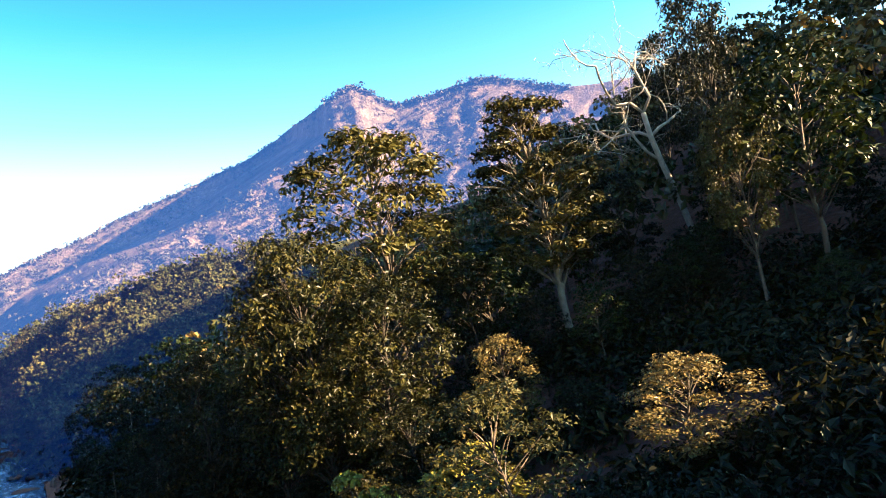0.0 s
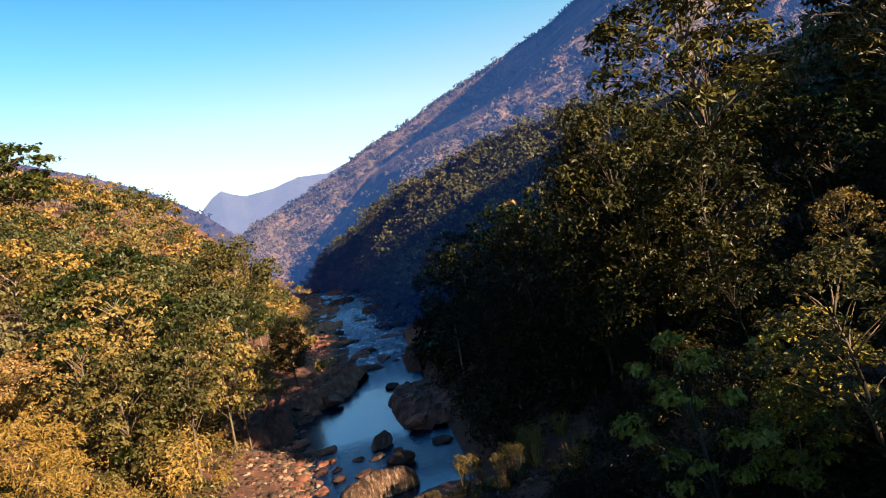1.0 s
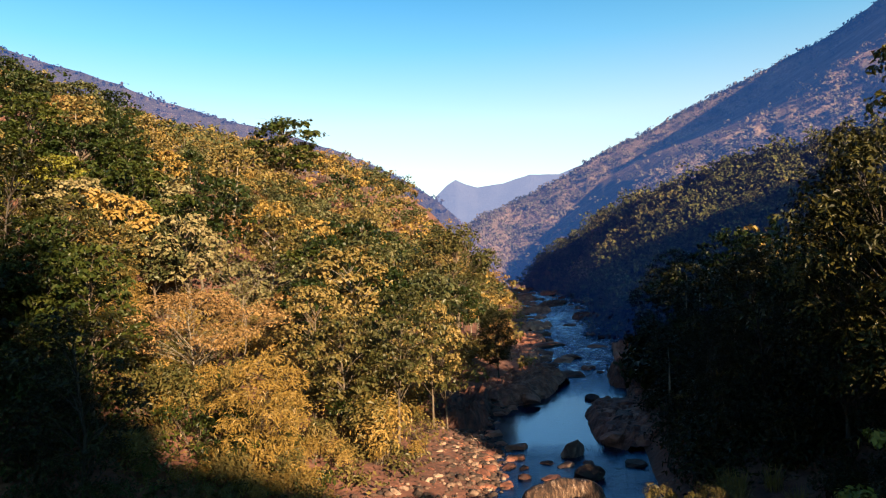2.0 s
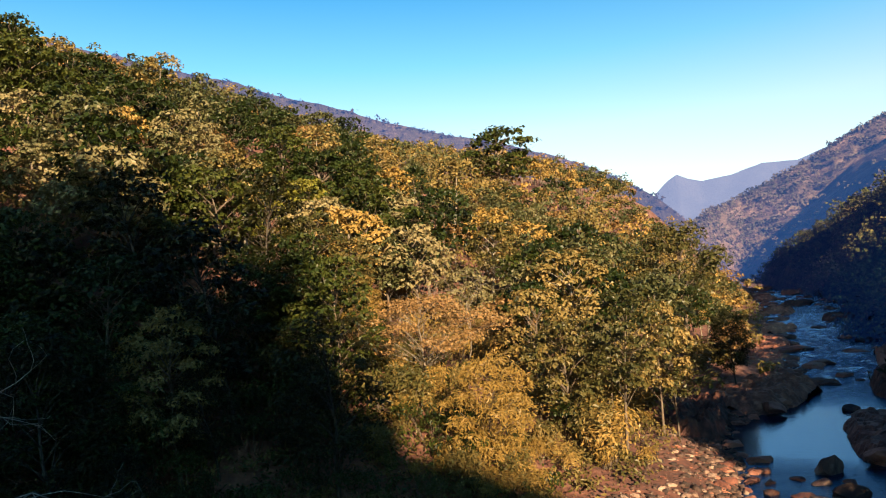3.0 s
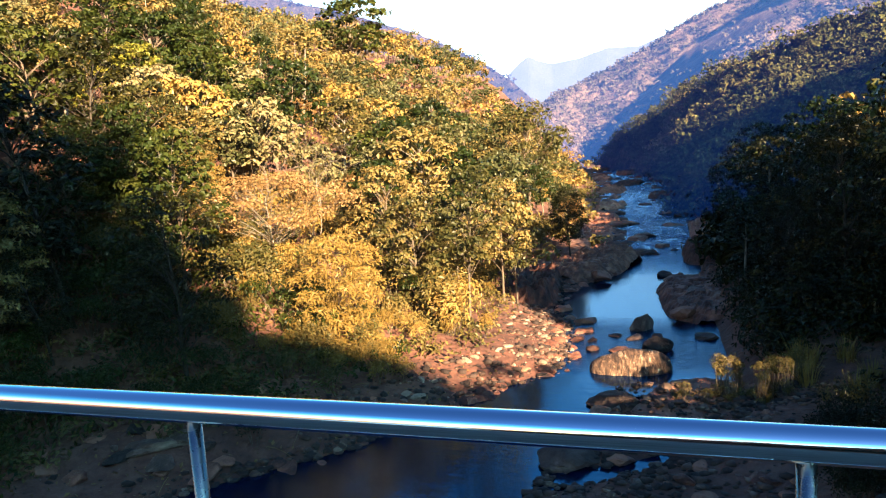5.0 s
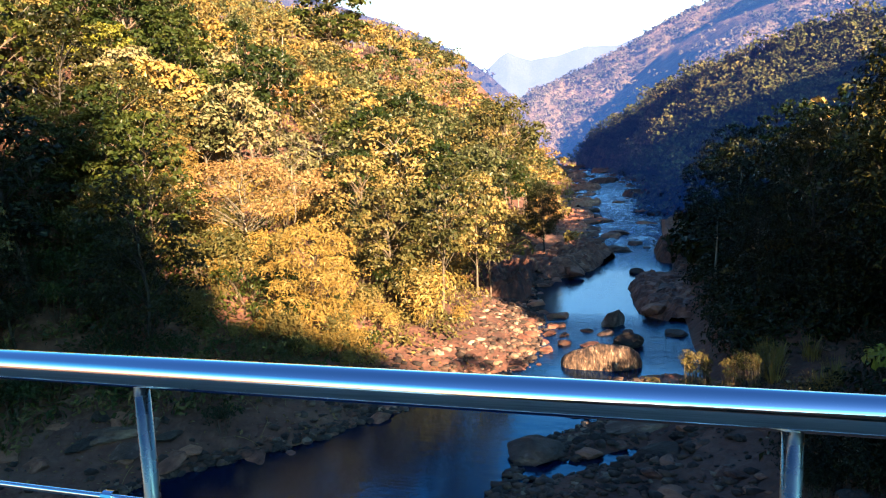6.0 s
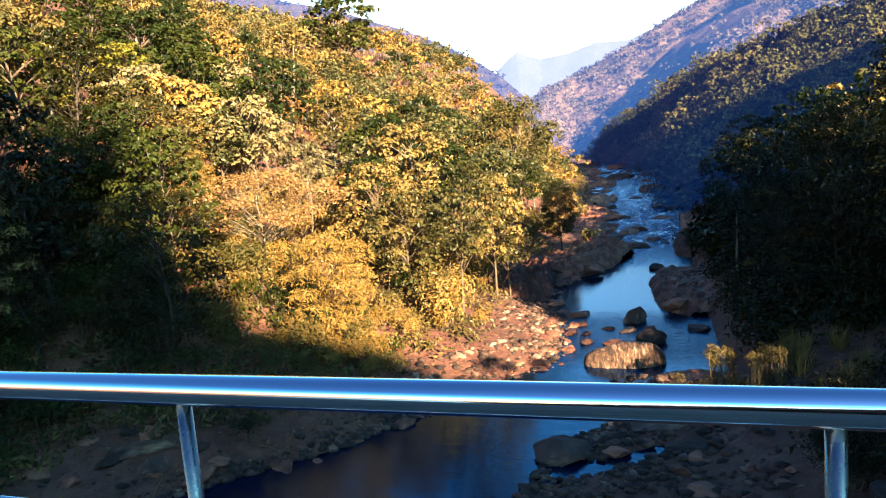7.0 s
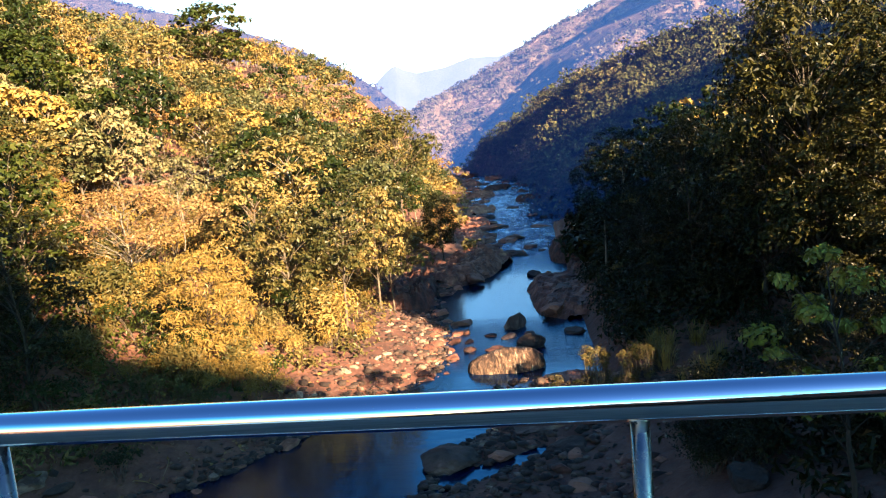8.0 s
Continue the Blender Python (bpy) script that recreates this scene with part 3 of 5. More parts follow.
def make_bush(label, mat, seed, **spec):
    wood, green = bush_geometry(seed, **spec)
    ob = new("bush")
    tagged(ob, label, "bush")
    obj("stem", wood.mesh("stem", True), BARK, ob)
    obj("foliage", green.mesh("foliage"), mat, ob)
    return ob


def standing(x, y, scale=1.0, turn=0.0, sink=0.15, tall=1.0):
    z = float(height(x, y)) - sink
    return Matrix.LocRotScale((x, y, z), Euler((0, 0, turn)), (scale, scale, scale * tall))


class Kind:
    """A prototype that is used once and then copied."""

    def __init__(self, make):
        self.make, self.ob = make, None

    def place(self, m, label="", group=""):
        if self.ob is None:
            self.ob = self.make()
            self.ob.matrix_basis = m
            ob = self.ob
            self.plain = ob["label"]
        else:
            loc, rot, sc = m.decompose()
            ob = copy_thing(self.ob, m @ Matrix.Diagonal((*[1 / s for s in self.ob.scale], 1)))
            ob["label"] = self.plain
        if label:
            ob["label"] = label
        if group:
            ob["group"] = group
        return ob


def tree_kind(label, mat, bark, seed, **spec):
    return Kind(lambda: make_tree("tree", label, mat, bark, seed, **spec))


NEAR = dict(leaves=2900, leaf=0.28, slim=0.68, lobes=32, lobe_size=0.22, stem=0.012, sides=5, twigs=0)
MID = dict(leaves=2100, leaf=0.35, slim=0.74, lobes=26, lobe_size=0.23, twigs=0, sides=5)
OLIVE_A = tree_kind("broadleaf tree with olive and yellowing leaves on the slope", LEAF_OLIVE, BARK, 1, tall=9, crown_r=4.0, crown_h=6.4, **NEAR)
OLIVE_B = tree_kind("tall broadleaf tree with drying olive crown on the slope", LEAF_OLIVE, BARK, 2, tall=11, crown_r=3.8, crown_h=7.4, **NEAR)
GREEN_A = tree_kind("dense dark green broadleaf tree on the slope", LEAF_GREEN, BARK, 3, tall=10, crown_r=4.0, crown_h=7.2, **NEAR)
GOLD_A = tree_kind("golden-yellow leaved tree on the river bank", LEAF_GOLD, BARK, 4, tall=8, crown_r=3.6, crown_h=6.0, **NEAR)
RUST_A = tree_kind("thin tree with rusty orange dry leaves", LEAF_RUST, BARK, 5, tall=8, crown_r=3.6, crown_h=4.6, leaves=1900, leaf=0.28, lobes=15, twigs=2, lobe_size=0.3)
DARK_A = tree_kind("broadleaf tree of the steep bank with leaves darkened for shade", LEAF_SHADED, BARK_DARK, 6, tall=9, crown_r=3.5, crown_h=7.6, **NEAR)
DARK_B = tree_kind("tall tree on the steep bank with leaves darkened for shade", LEAF_SHADED, BARK_DARK, 7, tall=11, crown_r=3.4, crown_h=8.6, **NEAR)
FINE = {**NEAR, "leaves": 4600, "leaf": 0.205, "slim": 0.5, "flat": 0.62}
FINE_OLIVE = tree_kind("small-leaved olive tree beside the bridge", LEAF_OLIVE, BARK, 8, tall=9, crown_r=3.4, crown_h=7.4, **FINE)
FINE_DARK = tree_kind("small-leaved tree beside the bridge, leaves darkened for shade", LEAF_SHADED, BARK_DARK, 9, tall=9, crown_r=3.4, crown_h=7.8, **FINE)
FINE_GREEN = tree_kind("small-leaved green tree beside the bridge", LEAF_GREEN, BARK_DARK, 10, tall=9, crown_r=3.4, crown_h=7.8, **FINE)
FINE_LIME = tree_kind("large-leaved yellow-green tree beside the bridge", LEAF_LIME, BARK, 17, tall=9, crown_r=3.6, crown_h=7.2, **{**NEAR, "leaves": 3600, "leaf": 0.27})
SPRAY = tree_kind("thin open tree with layered yellow-green sprays beside the bridge", LEAF_LIME, BARK_DARK, 18, tall=9, crown_r=3.2, crown_h=5.6, **{**NEAR, "leaves": 1500, "leaf": 0.24, "lobes": 17, "lobe_size": 0.17, "twigs": 2, "flat": 0.4})
NEAR_KINDS = [OLIVE_A, OLIVE_B, GREEN_A, GOLD_A, RUST_A]
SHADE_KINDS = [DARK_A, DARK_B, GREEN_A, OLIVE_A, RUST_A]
MID_SPECS = [
    ("olive broadleaf tree in the hillside wood", LEAF_SLOPE, BARK, 11, dict(tall=9, crown_r=4.3, crown_h=5.4, **MID)),
    ("tall olive tree in the hillside wood", LEAF_OLIVE, BARK_PALE, 12, dict(tall=11, crown_r=4.2, crown_h=6.2, **MID)),
    ("dark green tree in the hillside wood", LEAF_GREEN, BARK, 13, dict(tall=10, crown_r=4.5, crown_h=6.4, **MID)),
    ("yellowing tree in the hillside wood", LEAF_GOLD, BARK_PALE, 14, dict(tall=8.5, crown_r=4.0, crown_h=5.0, **MID)),
    ("rust-coloured dry tree in the hillside wood", LEAF_RUST, BARK_PALE, 15, dict(tall=8, crown_r=4.0, crown_h=4.6, **MID)),
]
MID_KINDS = [tree_kind(a, b, c, d, **e) for a, b, c, d, e in MID_SPECS]
FAN = tree_kind("spreading umbrella-shaped tree with pale limbs and rusty leaves", LEAF_RUST, BARK_PALE, 41, tall=9, crown_r=7.6, crown_h=5.2, leaves=8000, leaf=0.22, lobes=40, lobe_size=0.16, twigs=2, stem=0.010)
FEATHER = tree_kind("feathery golden bamboo-like clump on the bank", LEAF_GOLD, BARK, 42, tall=7, crown_r=3.8, crown_h=6.6, leaves=6400, leaf=0.27, slim=0.26, lobes=30, lobe_size=0.30, stem=0.009)
SPARSE = tree_kind("tall spreading tree with thin olive and rusty crown", LEAF_MID, BARK, 43, flat=0.65, tall=17, crown_r=6.0, crown_h=11.5, leaves=6600, leaf=0.36, lobes=38, lobe_size=0.18, twigs=3, stem=0.012)
TALL = tree_kind("tall pale-trunked tree with dense crown darkened for shade", LEAF_BRONZE, BARK_PALE, 44, flat=0.55, tall=17, crown_r=4.3, crown_h=13.5, leaves=9600, leaf=0.31, lobes=46, lobe_size=0.2, twigs=2, stem=0.012)
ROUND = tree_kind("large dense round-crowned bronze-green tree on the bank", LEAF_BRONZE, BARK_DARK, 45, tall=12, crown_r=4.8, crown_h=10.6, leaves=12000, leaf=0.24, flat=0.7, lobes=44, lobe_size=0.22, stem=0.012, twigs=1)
DENSE = tree_kind("dense tree of the bank with leaves darkened for shade", LEAF_SHADED, BARK_DARK, 48, flat=0.7, tall=12, crown_r=4.6, crown_h=9.6, leaves=5000, leaf=0.28, lobes=32, lobe_size=0.22, stem=0.012, twigs=0)
BROAD = tree_kind("broad old tree with olive-gold crown above the river", LEAF_OLIVE, BARK, 47, tall=15, crown_r=6.5, crown_h=11.5, leaves=3600, leaf=0.5, lobes=34, lobe_size=0.25, stem=0.016)
PALM_TOP = tree_kind("flat-topped dark green tree standing out on the hill crest", LEAF_GREEN, BARK, 46, tall=11, crown_r=4.8, crown_h=7.2, leaves=2600, leaf=0.4, slim=0.7, lobes=30, lobe_size=0.22)
BUSH_OLIVE = Kind(lambda: make_bush("olive bush on the river bank", LEAF_OLIVE, 31, r=1.5, tall=2.2, leaves=560, leaf=0.22))
BUSH_GOLD = Kind(lambda: make_bush("dry golden bush on the river bank", LEAF_GOLD, 32, r=1.4, tall=1.9, leaves=520, leaf=0.2, slim=0.38))
BUSH_FINE = Kind(lambda: make_bush("dense small-leaved green bush beside the bridge, darkened for shade", LEAF_SHADED, 34, r=1.6, tall=2.4, leaves=900, leaf=0.19))
DRY_SHRUB = Kind(lambda: make_bush("upright spindly drying shrub on the pebbly spit", LEAF_OLIVE, 35, r=0.6, tall=2.5, leaves=620, leaf=0.14, slim=0.34, stems=26, low=0.12, clump=0.2))
BUSH_GREEN = Kind(lambda: make_bush("green bush in the shade of the bank", LEAF_GREEN, 33, r=1.6, tall=2.4, leaves=620, leaf=0.21))

rng = random.Random(7)
OCCUPIED = []      # (x, y, clear radius) of the trees set one by one


def pick(weights):
    return rng.choices(range(len(weights)), weights)[0]


def free_of(x, y):
    return all((x - a) ** 2 + (y - b) ** 2 > r * r for a, b, r in OCCUPIED)


def branch(geo, rr, start, way, length, radius, depth):
    """A crooked bare limb and its side limbs."""
    n = 6
    path, d = [start], way
    for _ in range(n - 1):
        d = unit(d + rr.normal(size=3) * 0.42 + np.array([0, 0, 0.03]))
        path.append(path[-1] + d * length / (n - 1))
    geo.tube(path, np.linspace(radius, radius * 0.55, n), 6 if depth > 2 else 4)
    if depth == 0:
        return
    for k in range(3 if depth > 1 else 4):
        at = path[rr.integers(2, n)]
        side = unit(d + rr.normal(size=3) * 0.75)
        branch(geo, rr, at, side, length * (0.55 + 0.25 * rr.random()), radius * 0.5, depth - 1)


def bare_tree(label, x, y, tall, seed, lean=(0, 0), radius=0.16, bark=None):
    ob = new("bare_tree")
    tagged(ob, label, "tree")
    rr, g = np.random.default_rng(seed), Geo()
    t = np.linspace(0, 1, 7)[:, None]
    stem = np.hstack([t * lean[0] + 0.03 * tall * np.sin(t * 5), t * lean[1] + 0.02 * tall * np.sin(t * 4), -0.5 + t * tall * 0.6])
    g.tube(stem, np.linspace(radius, radius * 0.7, 7), 8)
    obj("trunk", g.mesh("trunk", True), bark or BARK_PALE, ob)
    for k in range(5):
        a, g = k * 1.26 + rr.random(), Geo()
        branch(g, rr, stem[-1 - k % 3], unit(np.array([math.cos(a) * 0.8, math.sin(a) * 0.8, 0.8])), tall * 0.34, radius * 0.5, 3)
        obj("limb", g.mesh("limb", True), bark or BARK_PALE, ob)
    ob.matrix_basis = standing(x, y, 1.0)
    OCCUPIED.append((x, y, 3.5))
    return ob


def single(kind, bearing, dist, top, clear=3.0, wide=1.0, turn=0.0):
    """A tree by its bearing and distance from the viewpoint and the level of its top."""
    x, y = math.sin(radians(bearing)) * dist, math.cos(radians(bearing)) * dist - 1.3
    ob = kind.place(Matrix.Identity(4))
    tall = max(v.co.z for c in ob.children for v in c.data.vertices)
    sc = (top - float(height(x, y))) / tall
    ob.matrix_basis = standing(x, y, sc * wide, turn, 0.15, 1 / wide)
    OCCUPIED.append((x, y, clear))


def plant_single_trees():
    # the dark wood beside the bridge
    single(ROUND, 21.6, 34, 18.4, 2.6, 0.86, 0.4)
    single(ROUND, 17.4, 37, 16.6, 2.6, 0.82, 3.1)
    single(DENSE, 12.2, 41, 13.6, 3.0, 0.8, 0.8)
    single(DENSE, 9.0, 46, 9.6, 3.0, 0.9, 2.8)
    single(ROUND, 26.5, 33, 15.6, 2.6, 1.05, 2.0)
    single(SPARSE, 28.3, 43, 25.9, 5.0, 1.15, 1.0)
    single(TALL, 42.5, 43, 27.0, 5.0, 1.2, 0.5)
    # added to keep the sun off the tall tree's crown
    single(DENSE, 57.9, 46.3, 29.5, 3.0, 0.55, 1.0)
    single(DENSE, 56.0, 62, 37.5, 4.0, 0.75, 3.0)
    single(DENSE, 52.5, 68, 37.0, 4.0, 0.75, 5.0)
    single(FINE_OLIVE, 35.6, 19, 10.9, 3.0, 1.15, 0.3)
    single(FINE_OLIVE, 36.0, 31, 11.8, 3.0, 1.1, 1.3)
    single(FINE_OLIVE, 48.5, 22, 10.6, 3.0, 1.7, 2.1)
    single(FINE_LIME, 32.0, 22, 8.8, 2.5, 1.2, 1.1)
    single(FINE_LIME, 29.5, 19, 7.6, 2.0, 1.0, 2.2)
    single(FINE_DARK, 21.0, 23, 8.4, 2.0, 1.0, 4.0)
    single(SPRAY, 23.4, 15.5, 9.9, 2.0, 0.8, 2.6)
    # added to shade the right end of the whale-backed boulder
    single(FINE_DARK, 28.4, 28.9, 9.8, 2.0, 1.0, 1.7)
    single(FINE_DARK, 27.4, 20.0, 8.3, 2.0, 0.85, 0.6)
    single(GREEN_A, 62.0, 38, 24.0, 4.0, 1.0, 0.9)
    single(SPARSE, 57.5, 36.5, 21.5, 4.0, 0.7, 4.0)
    bare_tree("leafless white-barked tree above the wood", 45.9, 32.6, 18.8, 3, (-2.5, 0.5), 0.28, BARK_WHITE)
    # the sunlit bank
    OCCUPIED.extend(((-21.5, 32.5, 3.5), (-23.0, 35.0, 3.0), (-19.5, 30.0, 3.0)))
    single(FAN, -32.4, 44, 13.4, 6.0, 1.2, 0.7)
    single(FEATHER, -28.0, 38, 9.2, 5.0, 1.0, 0.0)
    single(FEATHER, -38.0, 50, 14.5, 3.0, 0.8, 2.0)
    single(OLIVE_B, -16.8, 43, 12.2, 2.5, 0.9, 0.5)
    single(OLIVE_A, -21.0, 43, 10.5, 2.5, 0.9, 1.5)
    single(OLIVE_A, -13.8, 50, 11.0, 2.5, 0.8, 2.5)
    single(OLIVE_A, -23.5, 47, 12.5, 3.0, 1.0, 3.5)
    single(FINE_LIME, -44.4, 62, 22.0, 3.5, 1.0, 1.5)
    single(FINE_LIME, -41.5, 66, 24.5, 3.5, 1.0, 3.5)
    for i, (x, y, k) in enumerate(((-31.0, 33.5, 0.75), (-28.2, 32.3, 0.6), (-33.4, 36.2, 0.8), (-29.2, 29.6, 0.6), (-26.0, 28.6, 0.5), (-34.5, 32.0, 0.8), (-31.5, 37.8, 0.7), (-27.4, 35.2, 0.5))):
        (GREEN_A, FINE_GREEN, OLIVE_B, FINE_GREEN)[i % 4].place(standing(x, y, k, i * 1.3), group="trees of the river bank")
    single(OLIVE_B, -40.6, 68, 21.5, 3.0, 1.0, 1.1)
    single(OLIVE_A, -12.6, 51, 9.0, 2.0, 0.8, 0.6)
    single(BROAD, -11.0, 88, 20.3, 5.0, 1.0, 1.0)
    single(ROUND, -8.0, 74, 9.0, 3.0, 0.9, 2.0)
    single(PALM_TOP, -24.8, 150, 48.8, 4.0, 1.3, 0.0)
    bare_tree("leafless tree with pale crooked limbs beside the bridge", -23.0, 6.0, 14.0, 8, (1.5, 0.3), 0.10, BARK_WHITE)
    bare_tree("pair of thin pale crooked trunks at the edge of the shade", -37.5, 37.5, 10.5, 14, (1.4, 0.4), 0.05)
    bare_tree("thin leafless tree among the bank trees", -26.0, 45.0, 9.5, 12, (1.0, 0.0), 0.045)


def plant_wood():
    """The wood on both sides: trees near the bridge, then the hillside, then far woods as one mass."""
    mid_n = 0
    mats = (LEAF_SLOPE, LEAF_OLIVE, LEAF_GREEN, LEAF_GOLD, LEAF_RUST)
    shade = (LEAF_SHADED, LEAF_SHADED, LEAF_GREEN, LEAF_OLIVE, LEAF_RUST)
    mass = {m.name: Geo() for m in (*mats, LEAF_SHADED)}
    wood = {m.name: Geo() for m in (BARK, BARK_PALE)}
    shapes = [[tree_geometry(seed + 20 * v, **{**spec, 'twigs': 0, 'sides': 4, 'leaves': 1000, 'leaf': 0.42, 'k': 4, 'limbs': False}) for v in range(2)] for _, _, _, seed, spec in MID_SPECS]
    nr = np.random.default_rng(5)
    y = -20.0
    while y < 420:
        x = -200.0
        while x < 170:
            dist0 = math.hypot(x, y)
            step = 4.2 if dist0 < 60 else (5.9 if dist0 < 130 else 6.0)
            px, py = x + rng.uniform(-0.42, 0.42) * step, y + rng.uniform(-0.42, 0.42) * step
            x += step
            dl, dr = float(shore(SHORE_L, py)) - px, px - float(shore(SHORE_R, py))
            dist, az = math.hypot(px, py), math.degrees(math.atan2(px, py))
            edge = (6.5 if py < 60 else 4.0) if dl > 0 else (9.0 if py < 37 else 2.0)
            if max(dl, dr) < edge or not free_of(px, py) or py < 5 or abs(az) > 76 or dl > 132 or dr > 95 or (dr > 0 and dist > 118) or (-15 < az < 1 and dist > 245):
                continue
            if dr > 0 and dist < 45 and (dist < 15 or abs(px + py - 33) < 5 or abs(px + py - 25.3) < 3.5 or (dist < 31 and rng.random() < 0.3)):
                continue
            # left trees behind the shadow line get darker kinds, so shade is coloured in
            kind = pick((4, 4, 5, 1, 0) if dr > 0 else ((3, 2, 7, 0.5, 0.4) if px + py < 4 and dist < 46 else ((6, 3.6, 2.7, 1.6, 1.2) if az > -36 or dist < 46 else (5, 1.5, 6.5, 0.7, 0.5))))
            small = dr > 0 and (dist < 31 or (az < 11 and dist < 66))
            size = rng.uniform(0.65, 1.2) * (0.75 if max(dl, dr) < 9 else 1.0) * (0.6 if small else 1.0)
            if dr > 0 and 38 < px + py < 63 and px > 16 and py < 27:
                size *= 0.5
            turn = rng.uniform(0, 6.28)
            if dist < 50:
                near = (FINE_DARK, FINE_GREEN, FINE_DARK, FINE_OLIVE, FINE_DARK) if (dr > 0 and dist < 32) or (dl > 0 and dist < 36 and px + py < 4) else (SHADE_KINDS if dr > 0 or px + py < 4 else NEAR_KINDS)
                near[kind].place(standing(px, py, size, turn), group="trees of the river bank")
            elif dist < 110 and mid_n < 130 and dl > 0 and py < 95:
                MID_KINDS[kind].place(standing(px, py, size, turn), group="trees of the hillside")
                mid_n += 1
            elif dist < 135 and not (dr > 0 and az > 14):
                w, g = shapes[kind][rng.randrange(2)]
                m = standing(px, py, size, turn)
                wood[MID_SPECS[kind][2].name].put(w, m)
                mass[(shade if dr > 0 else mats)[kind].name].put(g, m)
            elif dist < 330:
                z = float(height(px, py))
                tall, r = 9 * size, 3.9 * size
                wood[BARK.name].tube([(px, py, z - 0.5), (px, py, z + tall * 0.8)], (0.16, 0.06), 4, False)
                for i in range(8):
                    c = np.array([px + nr.normal() * r * 0.5, py + nr.normal() * r * 0.5, z + tall * (0.42 + 0.45 * nr.random())])
                    mass[mats[kind].name].add(*lobe_leaves(nr, c, r * 0.36, 24, 0.7, 0.8))
        y += 4.2 if y < 60 else (5.7 if y < 130 else 6.4)
    # unseen wood behind the bridge, added to block low sun from the bank
    for i in range(420):
        px, py = nr.uniform(8, 95), nr.uniform(-70, 6)
        # lanes kept clear so sun reaches the spit and bushes
        if (py > -10 and px < 36) or abs(px + py - 33) < 5 or abs(px + py - 25.3) < 3.5:
            continue
        z, tall = float(height(px, py)), nr.uniform(6, 10) * (0.45 if 38 < px + py < 63 else 1.0)
        wood[BARK.name].tube([(px, py, z - 0.5), (px, py, z + tall * 0.8)], (0.16, 0.06), 4, False)
        for k in range(5):
            c = np.array([px + nr.normal() * 1.7, py + nr.normal() * 1.7, z + tall * (0.35 + 0.5 * nr.random())])
            mass[LEAF_SHADED.name].add(*lobe_leaves(nr, c, 2.0, 17, 1.3, 0.6))
    # unseen trees on the hill behind the bridge, roughening its shadow edge
    for i in range(260):
        px, py = nr.uniform(-20, 150), nr.uniform(-150, -55)
        if 7 < px + py < 22:      # gap in these trees that lets the sun through
            continue
        c = np.array([px, py, float(height(px, py)) + 2.0])
        mass[LEAF_GREEN.name].add(*lobe_leaves(nr, c, 3.2, 24, 2.2, 0.7))
    # the dark and green masses also hold the unseen trees behind the bridge
    for mat in (*mats, LEAF_SHADED):
        ob = obj("far_wood", mass[mat.name].mesh("far_wood"), mat)
        tagged(ob, "mass of dry hillside trees further down the valley", "wood", kind="stuff")
    for mat in (BARK, BARK_PALE):
        ob = obj("far_trunks", wood[mat.name].mesh("far_trunks", True), mat)
        tagged(ob, "thin trunks of the far hillside trees", "wood", kind="stuff")


def plant_bushes():
    n = 0
    for i in range(930):
        px, py = (rng.uniform(-46, -6), rng.uniform(12, 62)) if i % 2 else (rng.uniform(0, 22), rng.uniform(10, 110))
        dl, dr = float(shore(SHORE_L, py)) - px, px - float(shore(SHORE_R, py))
        inland = max(dl, dr)
        if n >= 150 or inland < (3.6 if dl > 0 else (7.5 if py < 34 else 2.6)) or inland > (24 if dl > 0 else 15):
            continue
        if not free_of(px, py) and rng.random() < 0.5:
            continue
        if dl > 0 and inland < 5 and rng.random() < 0.5:
            continue
        if dr > 0 and 31 < px + py < 39.5 and py < 33:
            continue
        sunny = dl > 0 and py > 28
        # out of the sun mostly green bushes, which colours the shade in
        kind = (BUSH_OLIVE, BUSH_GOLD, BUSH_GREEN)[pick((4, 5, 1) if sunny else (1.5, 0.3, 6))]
        if dr > 0 and math.hypot(px, py) < 30:
            kind = BUSH_FINE
        kind.place(standing(px, py, rng.uniform(0.8, 1.6) * (0.5 if inland < 6 else 1.0), rng.uniform(0, 6.28)), group="bushes of the river bank")
        n += 1


